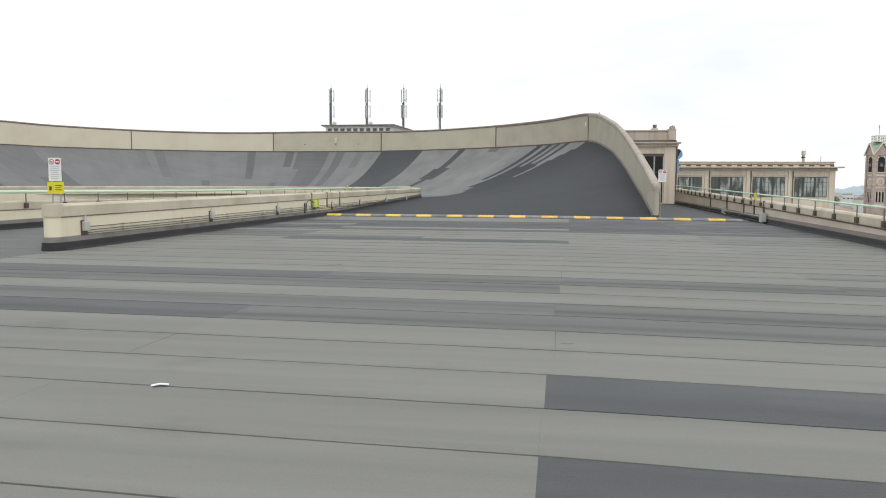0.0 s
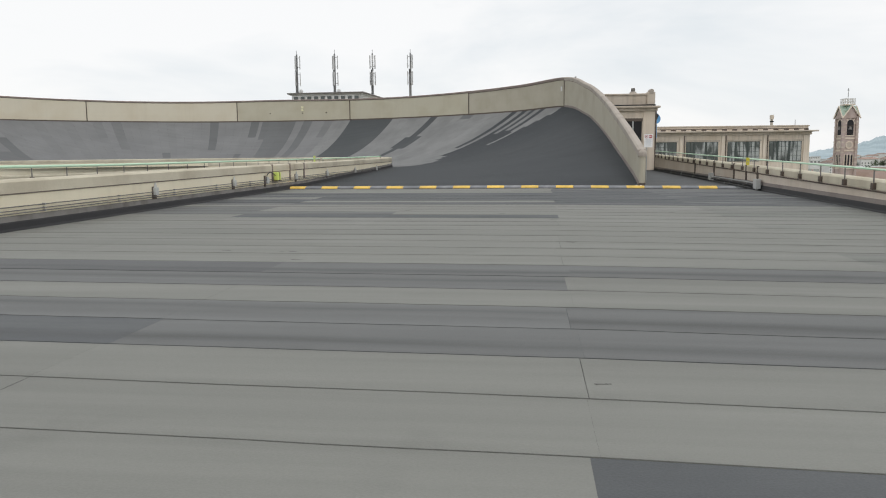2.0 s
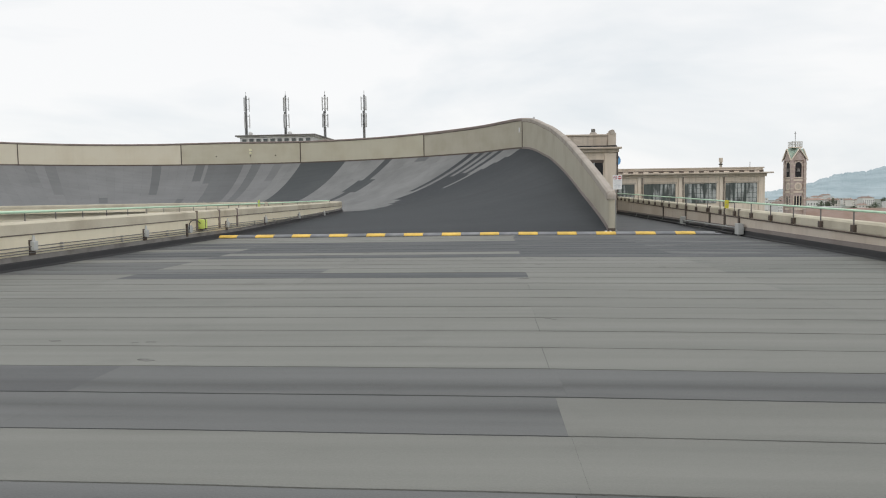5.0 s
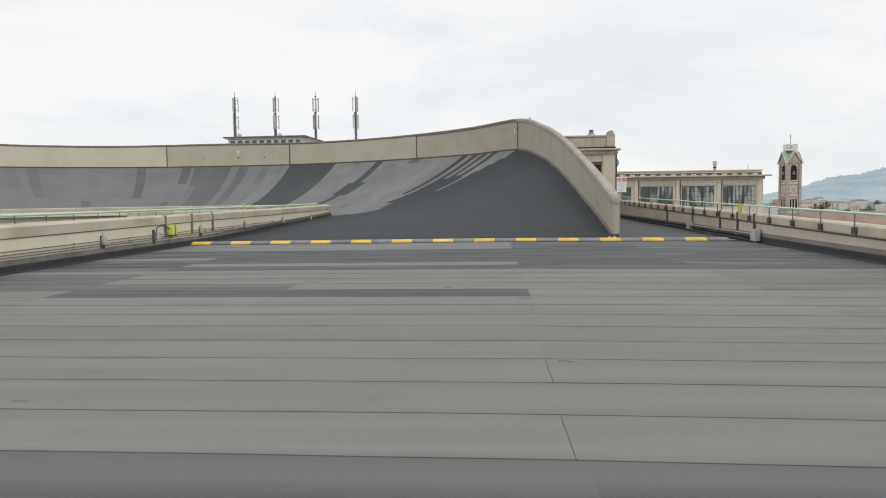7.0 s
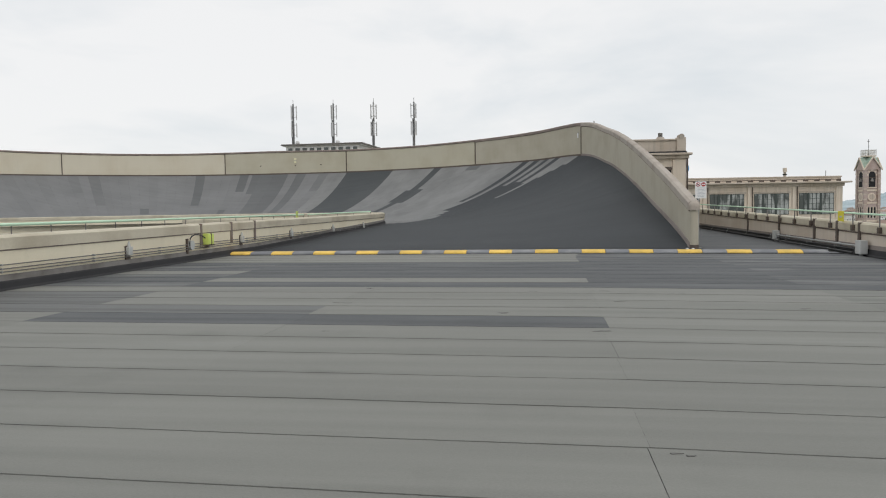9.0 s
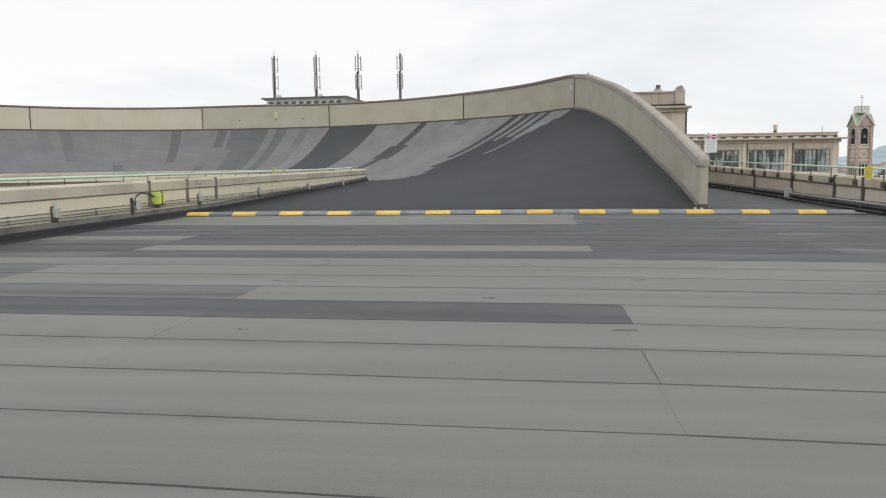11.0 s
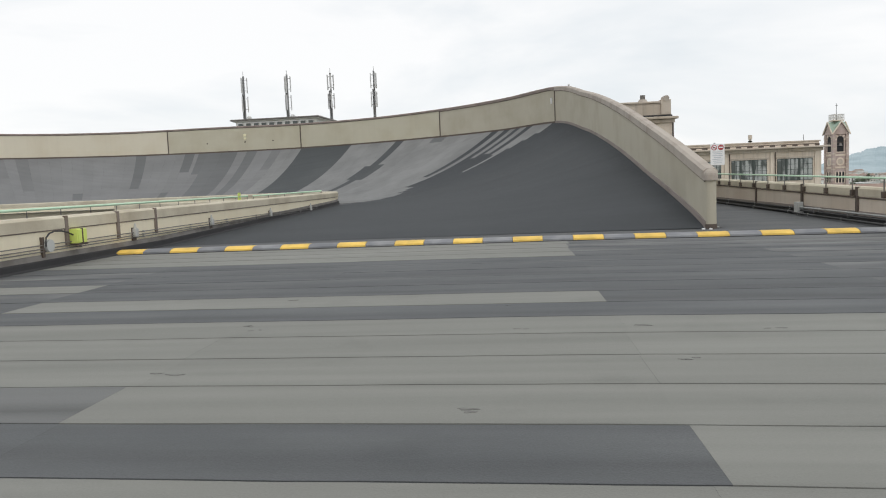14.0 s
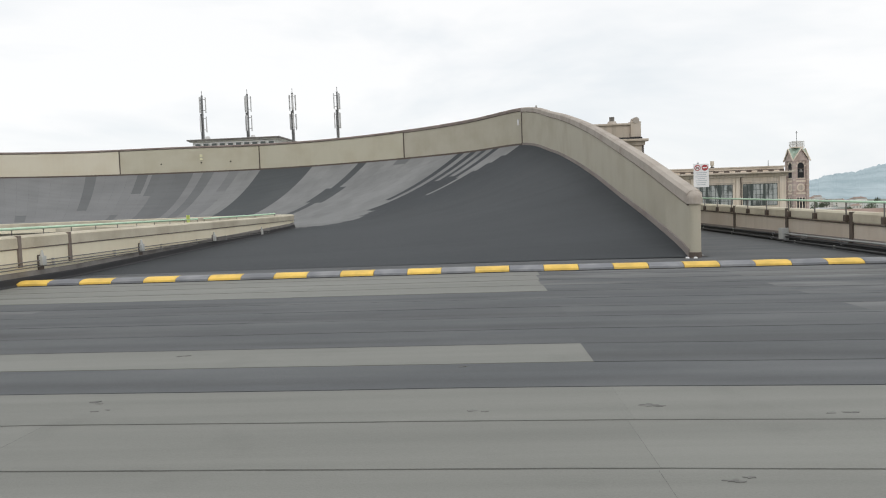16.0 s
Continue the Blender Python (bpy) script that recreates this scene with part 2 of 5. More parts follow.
# pale base with dark blotches paints daylight seen through the rooms
M_PANE = material("painted_see_through_glass", (0.40, 0.42, 0.41), rough=0.1, grain=0.05, grain_size=2, stain=0.9, stain_size=0.9, tint=(0.2, 0.22, 0.21), bump=0, stretch_by=(1, 1, 0.35))
M_HILL = bpy.data.materials.new("distant_hills_haze_glow")
M_HILL.use_nodes = True
ht = M_HILL.node_tree
hb = ht.nodes["Principled BSDF"]
hb.inputs["Roughness"].default_value = 1.0
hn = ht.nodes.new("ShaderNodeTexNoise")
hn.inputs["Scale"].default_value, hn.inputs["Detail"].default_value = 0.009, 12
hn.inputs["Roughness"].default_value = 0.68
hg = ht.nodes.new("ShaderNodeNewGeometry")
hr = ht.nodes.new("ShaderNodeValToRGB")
# the haze of the distance is put into a pale bluish glow
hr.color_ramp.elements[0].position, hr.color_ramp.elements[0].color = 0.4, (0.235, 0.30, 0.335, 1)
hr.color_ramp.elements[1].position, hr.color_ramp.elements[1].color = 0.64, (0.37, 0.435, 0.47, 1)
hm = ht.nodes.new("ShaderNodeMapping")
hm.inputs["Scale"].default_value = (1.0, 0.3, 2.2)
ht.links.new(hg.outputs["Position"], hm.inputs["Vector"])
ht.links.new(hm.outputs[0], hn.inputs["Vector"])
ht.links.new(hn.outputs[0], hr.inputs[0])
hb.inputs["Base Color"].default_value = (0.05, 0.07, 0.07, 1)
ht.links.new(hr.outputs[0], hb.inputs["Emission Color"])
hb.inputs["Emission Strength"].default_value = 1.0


# ---------------------------------------------------------------- mesh helpers
def solid(name, bm, mat, smooth=False):
    bmesh.ops.recalc_face_normals(bm, faces=bm.faces)
    me = bpy.data.meshes.new(name)
    bm.to_mesh(me)
    bm.free()
    for mm in (mat if isinstance(mat, (list, tuple)) else [mat]):
        me.materials.append(mm)
    if smooth:
        for p in me.polygons:
            p.use_smooth = True
        me.set_sharp_from_angle(angle=radians(32))
    return me


def part(name, bm, mat, parent=None, label="", smooth=False):
    ob = new(name, bm if isinstance(bm, bpy.types.Mesh) else solid(name, bm, mat, smooth))
    if parent:
        ob.parent = parent
    if label:
        ob["label"] = label
    return ob


def thing(name, m=None):
    ob = new(name)
    ob.empty_display_size = 0.2
    ob.matrix_world = m or Matrix()
    return ob


def box(bm, x0, x1, y0, y1, z0, z1, bevel=0.0, m=None):
    g = bmesh.ops.create_cube(bm, size=1)
    mm = Matrix.Translation(((x0 + x1) / 2, (y0 + y1) / 2, (z0 + z1) / 2)) @ Matrix.Diagonal((x1 - x0, y1 - y0, z1 - z0, 1))
    bmesh.ops.transform(bm, matrix=mm, verts=g["verts"])
    vs = g["verts"]
    if bevel:
        es = {e for v in vs for e in v.link_edges}
        r = bmesh.ops.bevel(bm, geom=list(es), offset=bevel, segments=2, affect="EDGES", profile=0.5)
        vs = list({v for f in r["faces"] for v in f.verts} | {v for v in vs if v.is_valid})
    if m is not None:
        bmesh.ops.transform(bm, matrix=m, verts=vs)
    return bm


def one_box(*a, **k):
    return box(bmesh.new(), *a, **k)


def tube(bm, pts, r, n=8, r2=None):
    """A round bar along points, tapering to r2."""
    pts = [Vector(p) for p in pts]
    rings = []
    for i, p in enumerate(pts):
        d = (pts[min(i + 1, len(pts) - 1)] - pts[max(i - 1, 0)]).normalized()
        a = d.cross(Vector((0, 0, 1)) if abs(d.z) < 0.95 else Vector((1, 0, 0))).normalized()
        b = d.cross(a)
        rr = r if r2 is None else r + (r2 - r) * i / (len(pts) - 1)
        rings.append([bm.verts.new(p + rr * (math.cos(2 * math.pi * k / n) * a + math.sin(2 * math.pi * k / n) * b)) for k in range(n)])
    for q, w in zip(rings, rings[1:]):
        for k in range(n):
            bm.faces.new((q[k], q[(k + 1) % n], w[(k + 1) % n], w[k]))
    bm.faces.new(rings[0][::-1])
    bm.faces.new(rings[-1])
    return bm


def sweep(bm, line, section, closed_ends=True):
    """Carries a closed section of (sideways, up) pairs, or a function of the station giving one, along plan points (x, y, z).
    Sideways is to the right of the way."""
    line = [Vector(p) for p in line]
    rings = []
    for i, p in enumerate(line):
        d = line[min(i + 1, len(line) - 1)] - line[max(i - 1, 0)]
        side = Vector((d.y, -d.x, 0)).normalized()
        sec = section(i) if callable(section) else section
        rings.append([bm.verts.new(p + side * s + Vector((0, 0, h))) for s, h in sec])
    n = len(rings[0])
    for q, w in zip(rings, rings[1:]):
        for k in range(n):
            bm.faces.new((q[k], q[(k + 1) % n], w[(k + 1) % n], w[k]))
    if closed_ends:
        bm.faces.new(rings[0][::-1])
        bm.faces.new(rings[-1])
    return bm


def spline(knots, step):
    """Even points along a smooth curve through knots of any size."""
    k = np.array([2 * np.array(knots[0]) - knots[1], *knots, 2 * np.array(knots[-1]) - knots[-2]], float)
    fine = []
    for i in range(1, len(k) - 2):
        for u in np.linspace(0, 1, 60, endpoint=False):
            a, b, c, d = k[i - 1:i + 3]
            fine.append(0.5 * (2 * b + (c - a) * u + (2 * a - 5 * b + 4 * c - d) * u * u + (3 * b - a - 3 * c + d) * u ** 3))
    fine.append(k[-2])
    fine = np.array(fine)
    s = np.r_[0, np.cumsum(np.hypot(*np.diff(fine[:, :2], axis=0).T))]
    at = np.linspace(0, s[-1], int(s[-1] / step) + 1)
    return np.array([[np.interp(v, s, fine[:, j]) for j in range(fine.shape[1])] for v in at]), at


def ground_z(x):
    """The roof falls gently towards its eastern edge."""
    return -0.008 * max(0.0, x - 1.9)


# ---------------------------------------------------------------- town ground and the building under the roof
bm = bmesh.new()
rad = [0, 60, 150, 300, 600, 1200, 2400, 4600]
rings = [[bm.verts.new((r * math.cos(a * math.pi / 24), r * math.sin(a * math.pi / 24), -27)) for a in range(48)] for r in rad[1:]]
mid = bm.verts.new((0, 0, -27))
for k in range(48):
    bm.faces.new((mid, rings[0][k], rings[0][(k + 1) % 48]))
    for q, w in zip(rings, rings[1:]):
        bm.faces.new((q[k], w[k], w[(k + 1) % 48], q[(k + 1) % 48]))
ground = tagged(part("ground", bm, M_GROUND), "town ground far below the factory roof", "ground", kind="structure")
tagged(part("building_block", one_box(-69, 13.2, -90, 64, -27, -0.35), M_HOUSE), "long factory block that carries the roof track", "building", kind="structure")
tagged(part("roof_deck", one_box(-69, 13, -90, 63.8, -0.35, -0.2), M_MID), "grey felted flat roof deck of the factory", "roof", kind="structure")

# ---------------------------------------------------------------- track floor
floor = tagged(part("floor", bmesh.new(), M_SEAM), "weathered grey roofing-felt floor laid in overlapping strips", "floor", kind="structure")
bm = bmesh.new()
v = [bm.verts.new((x, y, ground_z(x) - 0.012)) for x, y in ((-17.2, -80), (1.9, -80), (11.6, -80), (12.4, 34), (1.9, 34), (-17.2, 34))]
low = [bm.verts.new((c.co.x, c.co.y, -0.3)) for c in v]
bm.faces.new((v[0], v[1], v[4], v[5]))
bm.faces.new((v[1], v[2], v[3], v[4]))
bm.faces.new(low[::-1])
for k in range(6):
    bm.faces.new((v[k], low[k], low[(k + 1) % 6], v[(k + 1) % 6]))
floor.data = solid("floor", bm, M_SEAM)
ROW, ROW0, LEAN = 0.935, -30.48, -0.04
COLS = (-9.5, -6.05, -2.15, 1.9, 5.9, 10.2)
SHADES = {-2: "LLLDD", 0: "LLLDD", 3: "DDMMM", 4: "MMMMM", 6: "MMMLL", 7: "NNMMM", 8: "LLLLT", 9: "LLLLT", 14: "LLLLT", 16: "LDDLT", 17: "MMLLT", 18: "MLLLT",
          19: "MLLLT", 20: "LLLLT", 21: "SDDDS", 22: "DLLDS", 23: "SDDDS", 24: "LDDDD", 25: "SDDDS", 26: "SDDDD", 27: "DDDDS", 28: "LLLDS", 29: "LLLSS", 30: "LLLSM", 31: "LLLSS", 32: "DDDDD"}
SHADE = {"L": M_LIGHT, "M": M_MID, "N": M_DULL, "S": M_DUSTY, "T": M_TROD, "D": M_DARK}
DIRT = {(4, 0): -0.4, (4, 1): -0.4, (4, 2): -0.4, (6, 0): -0.15, (6, 1): -0.3, (6, 2): -0.3, (7, 3): -0.1, (7, 4): -0.35}
rnd = random.Random(4)


def felt_strip(x0, x1, y0, y1, lap, mat, seam=1.0, dirt=0.0):
    """One strip of felt: a thin sheet with slightly wavy long edges, its south edge lapped over its neighbour.
    Its UVs run along and across it; dirt shifts the soiled band sideways."""
    bm = bmesh.new()
    uv = bm.loops.layers.uv.new("strip")
    n = max(2, int((x1 - x0) / 0.45))
    top = []
    for i in range(n + 1):
        x = x0 + (x1 - x0) * i / n
        dy = LEAN * (x - 1.9)
        w = 0.016 * noise.noise(Vector((x * 0.7, y0 * 3.1, 0))) + 0.006 * noise.noise(Vector((x * 3.0, y0, 5)))
        w1 = 0.016 * noise.noise(Vector((x * 0.7, y1 * 3.1, 0))) + 0.006 * noise.noise(Vector((x * 3.0, y1, 5)))
        a = bm.verts.new((x, y0 + dy + w + 0.0085 * seam, ground_z(x) + 0.004 + lap))
        b = bm.verts.new((x, y1 + dy + w1 - 0.006 * seam, ground_z(x) + 0.001 + lap))
        a2 = bm.verts.new((x, y0 + dy + w + 0.0085 * seam, ground_z(x) - 0.012))
        top.append((a, b, a2))
    for (a, b, a2), (c, d, c2) in zip(top, top[1:]):
        f = bm.faces.new((a, c, d, b))
        for lp, across in zip(f.loops, (0.001, 0.001, 0.999, 0.999)):
            lp[uv].uv = (lp.vert.co.x, across + dirt)
        bm.faces.new((a2, c2, c, a))
    return part("felt_strip", bm, mat, floor)


def rnd_row(k, e):
    """The butt joints of neighbouring rows do not quite line up."""
    return 0.0 if e in (0, 5) else random.Random(k * 7 + e).uniform(-0.05, 0.05) + (0.05 + 0.019 * (ROW0 + ROW * k + 14.7) if e == 3 else 0)


OPEN_BUTTS = {(2, 3), (4, 3), (8, 3), (10, 3), (14, 3), (1, 2), (5, 2), (15, 2), (12, 4), (18, 1)}


def butt(k, e):
    return 0.0018 if (k, e) in OPEN_BUTTS else 0.0003


for k in range(-14, 60):
    y0 = ROW0 + ROW * k
    if y0 > 31:
        break
    code = SHADES.get(k, "LLLLL" if k < 21 else "DDDDD")
    for c in range(5):
        if k < -8 or k > 34:
            continue
        shift = [rnd_row(k, e) for e in (c, c + 1)]
        felt_strip(COLS[c] + shift[0] + butt(k, c), COLS[c + 1] + shift[1] - butt(k, c + 1), y0, y0 + ROW, rnd.uniform(0, 0.002), SHADE[code[c]], 0.22 if k > 22 and code[c] != 'L' else 1.0, DIRT.get((k, c), 0.0))


def stuff_strips(name, mat, x0, x1, ya, yb, parent):
    bm = bmesh.new()
    y = ya
    while y < yb:
        z0, z1 = ground_z(x0) + 0.001, ground_z(x1) + 0.001
        d0, d1 = LEAN * (x0 - 1.9), LEAN * (x1 - 1.9)
        q = [bm.verts.new(p) for p in ((x0, y + d0 + 0.01, z0), (x1, y + d1 + 0.01, z1), (x1, y + d1 + ROW - 0.01, z1), (x0, y + d0 + ROW - 0.01, z0))]
        bm.faces.new(q)
        y += ROW
    ob = part(name, bm, mat, parent)
    ob["kind"] = "stuff"
    return ob


stuff_strips("felt_strips_behind", M_LIGHT, -9.5, 1.9, ROW0 - ROW * 40, ROW0 - ROW * 8.5, floor)
stuff_strips("felt_strips_behind", M_LIGHT, 1.9, 10.2, ROW0 - ROW * 40, ROW0 - ROW * 8.5, floor)
stuff_strips("felt_strips_passage", M_MID, -17.1, -9.53, ROW0 - ROW * 20, ROW0 + ROW * 40, floor)
stuff_strips("felt_strips_walkway", M_DARK, 6.7, 11.3, ROW0 + ROW * 34, ROW0 + ROW * 66, floor)


def smear(x, y, r, seed, mat):
    """A thin uneven lick of bitumen trodden into the felt."""
    bm = bmesh.new()
    rim = []
    for k in range(18):
        a = 2 * math.pi * k / 18
        q = r * (0.75 + 0.9 * noise.noise(Vector((math.cos(a) * 1.3, math.sin(a) * 1.3, seed))))
        rim.append(bm.verts.new((x + 1.25 * q * math.cos(a), y + 0.6 * q * math.sin(a), ground_z(x) + 0.0075)))
    bm.faces.new(rim)
    e = bmesh.ops.extrude_face_region(bm, geom=list(bm.faces))
    bmesh.ops.translate(bm, vec=(0, 0, -0.004), verts=[v for v in e["geom"] if isinstance(v, bmesh.types.BMVert)])
    part("tar_smear", bm, mat, floor, "dark trodden tar smear")


SMEARS = ((-2.08, -11.0, 0.09), (-1.9, -11.24, 0.06), (0.66, -14.25, 0.13), (-2.03, -13.1, 0.14), (-2.13, -9.13, 0.08), (0.84, -9.99, 0.05), (1.0, -11.5, 0.08),
          (2.28, -11.42, 0.14), (3.45, -11.7, 0.1), (1.8, -15.77, 0.15), (1.79, -28.3, 0.06), (-1.48, -15.9, 0.05), (-2.0, -22.6, 0.16), (-2.5, -21.7, 0.13), (-3.6, -21.6, 0.1), (1.98, -20.3, 0.07), (2.4, -12.9, 0.1), (4.9, -13.6, 0.13))
for n_, (x, y, r) in enumerate(SMEARS):
    for m_ in range(2):
        smear(x + r * 0.8 * math.sin(5 * n_ + 2.1 * m_), y + r * 0.3 * math.cos(3 * n_ + 2.6 * m_), r * (0.5 - 0.16 * m_), n_ * 3.7 + m_, M_SMEAR)

# ---------------------------------------------------------------- banked curve
# plan of the bank's outer edge, height of the bank's rim and of its parapet
AXIS = -28.5
half = [(6.2, 2.1, 0.02, 1.62), (6.2, 3.4, 0.31, 1.9), (6.2, 6.7, 0.87, 2.62), (6.2, 11.3, 1.58, 3.54), (6.2, 18.2, 2.67, 4.84), (6.15, 26, 3.76, 6.15),
        (5.9, 33, 4.68, 7.25), (4.5, 40.3, 5.75, 8.52), (0.2, 45.6, 5.7, 8.36), (-5.5, 49.6, 5.62, 8.14), (-12.3, 52.9, 5.55, 7.99), (-19.7, 55.0, 5.5, 7.97), (AXIS, 55.9, 5.5, 8.07)]
outer_knots = half + [(2 * AXIS - x, y, a, b) for x, y, a, b in half[-2::-1]]
OUT, S = spline(outer_knots, 0.5)
PEAK = int(np.argmin(np.hypot(OUT[:, 0] - 4.5, OUT[:, 1] - 40.3)))
N_ST = len(OUT)


def inner_point(i):
    """The foot of the bank that belongs to a station of the rim."""
    x, y = OUT[i, :2]
    sx = 1 if x > AXIS else -1
    if y < 22:
        return Vector((AXIS + sx * 19.15, y, 0))
    ang = math.atan2((y - 22) * 0.62, abs(x - AXIS) * 0.55)
    return Vector((AXIS + sx * 19.15 * math.cos(ang), 22 + 17.5 * math.sin(ang), 0))


def bank_point(i, u, lift=0.0):
    x, y, h, _ = OUT[i]
    q = inner_point(i)
    p = q.lerp(Vector((x, y, 0)), u)
    rise = 0.5 * min(1.0, max(0.0, (q.y - 2) / 24))
    base = rise + ground_z(p.x) * (1 - min(1.0, h / 2))
    return Vector((p.x, p.y, base + (h - rise) * max(0.0, (u - 0.12) / 0.88) ** 1.9 + lift))


bank = tagged(part("banked_track", bmesh.new(), M_DARK), "steep banked track curve covered with grey roofing felt", "track", kind="structure")
bm = bmesh.new()
US = [k / 32 for k in range(33)]
grid = [[bm.verts.new(bank_point(i, u, -0.007)) for u in US] for i in range(0, N_ST)]
for q, w in zip(grid, grid[1:]):
    for k in range(32):
        bm.faces.new((q[k], q[k + 1], w[k + 1], w[k]))
bank.data = solid("banked_track", bm, M_DARK, True)


SLANT = 1.8


def bank_at(s, u, lift=0.0):
    """A place on the bank by the distance along the rim from its highest point and the share of the way up."""
    i = min(N_ST - 2, max(0.0, (s + S[PEAK]) / (S[1] - S[0])))
    k = int(i)
    return bank_point(k, u, lift).lerp(bank_point(k + 1, u, lift), i - k)


# felt on the bank in strips by their place on the rim: (from, to, [(lowest u, highest u, felt), ...])
LAID = [(0.4, 1.0, [(0.93, 1, "L")]), (1.0, 1.5, [(0.88, 1, "L")]), (1.5, 2.0, [(0.82, 1, "L")]), (2.0, 2.5, [(0.61, 1, "L")]), (2.5, 3.0, [(0.77, 1, "L")]),
        (3.7, 4.45, [(0.79, 1, "L")]), (5.0, 5.6, [(0.76, 1, "L")]), (6.3, 7.0, [(0, 1, "L")]), (7.0, 7.75, [(0, 0.58, "L")]), (7.75, 9.0, [(0, 1, "L")]),
        (12.8, 14.2, [(0, 0.955, "L"), (0.955, 1, "M")]), (16.8, 17.6, [(0, 0.59, "L"), (0.59, 0.77, "K"), (0.77, 1, "L")]),
        (17.6, 18.5, [(0, 1, "K")]), (18.5, 19.1, [(0, 0.6, "L"), (0.6, 0.76, "K"), (0.76, 1, "L")]), (23.5, 29.0, [(0, 1, "K")]),
        (31.2, 32.2, [(0, 0.79, "B"), (0.79, 1, "N")]), (33.8, 34.9, [(0, 1, "M")]), (35.9, 37.6, [(0, 1, "M")]), (37.6, 39.2, [(0, 1, "M")]), (39.2, 40.0, [(0, 0.77, "B"), (0.77, 1, "M")]),
        (40.4, 41.4, [(0, 0.8, "B"), (0.8, 1, "M")]), (41.4, 42.3, [(0, 0.44, "B"), (0.44, 0.53, "M"), (0.53, 1, "B")]), (45.3, 46.3, [(0, 0.61, "B"), (0.61, 1, "M")]),
        (51.4, 52.5, [(0, 0.46, "B"), (0.46, 0.57, "M"), (0.57, 1, "B")]), (56.5, 57.6, [(0, 0.63, "B"), (0.63, 1, "N")]), (58.6, 59.6, [(0, 0.8, "B"), (0.8, 1, "N")]),
        (69.8, 71.0, [(0, 0.8, "M"), (0.8, 1, "B")]), (71.0, 73.6, [(0, 0.6, "M"), (0.6, 1, "N")]), (73.6, 76.0, [(0, 1, "N")])]
SHADE.update(B=M_BANKOLD, L=M_BLEND, M=M_BANKMID, D=M_BANKDARK, K=M_BANKBLUE, N=M_BANKDIM)
rb = random.Random(21)


def bank_strip(s0, s1, u0, u1, code):
    bm = bmesh.new()
    n = max(1, int((u1 - u0) / 0.045))
    rows = []
    for k in range(n + 1):
        u = u0 + (u1 - u0) * k / n
        rows.append([bm.verts.new(bank_at(s0 + (s1 - s0) * w - SLANT * (1 - u) * min(1.0, (s0 + S[PEAK]) / 18), u, 0.004)) for w in (0.004, 0.5, 0.996)])
    for q, w in zip(rows, rows[1:]):
        for k in (0, 1):
            bm.faces.new((q[k], q[k + 1], w[k + 1], w[k]))
    part("felt_strip", bm, SHADE[code], bank, smooth=True)


def tongue(s):
    """How far up the pale felt reaches from the inner edge where it runs out beside the fresh felt."""
    return 0.47 + 0.0326 * (s - 6.0) if s > -2.6 else max(0.04, 0.19 + 0.023 * (s + 2.6))


s_end = S[-1] - S[PEAK] - 34
s0 = -S[PEAK]
while s0 < s_end:
    laid = next(((a, b, c) for a, b, c in LAID if a - 0.01 <= s0 < b - 0.01), None)
    if laid:
        s1, pieces = laid[1], list(laid[2])
        if s0 < 6.2:
            pieces.insert(0, (0, tongue(s0), "L"))
            gaps = [(pieces[0][1], pieces[1][0])]
        else:
            gaps = [(pieces[-1][1], 1.0)]
        pieces += [(a, b, "D") for a, b in gaps if b - a > 0.01]
    else:
        after = min([a for a, b, c in LAID if a > s0 + 0.01] + [s_end])
        s1 = min(s0 + 1.05, after)
        if after - s1 < 0.25:
            s1 = after
        if s0 < 6.25:
            cut = tongue(s0) + rb.uniform(-0.025, 0.025)
            pieces = [(0, cut, "L"), (cut, 1, "D")] if s0 > -12 else [(0, 1, "D")]
        else:
            pieces = [(0, 1, "L" if s0 < 31 else "B")]
    for u0, u1, code in pieces:
        bank_strip(s0, s1, u0, u1, code)
    s0 = s1

s_peak = S[PEAK]
# parapet on the rim: panels between joints, a dark edge at the top and a flashing at the foot
parapet = tagged(thing("parapet"), "beige rendered parapet wall along the rim of the banked curve", "parapet", kind="structure")
joint_s = [0.0, 13.6, 28.9, 43.2, 60.2, 2 * (np.interp(AXIS, OUT[::-1, 0], S[::-1]) - s_peak)]
cuts = [0] + [int(np.argmin(abs(S - s_peak - s))) for s in joint_s] + [N_ST - 1]


THICK = 0.28


def outset(i, d):
    a, b = OUT[min(i + 1, N_ST - 1)], OUT[max(i - 1, 0)]
    way = Vector((a[0] - b[0], a[1] - b[1], 0)).normalized()
    return Vector((OUT[i, 0] + way.y * d, OUT[i, 1] - way.x * d, 0))


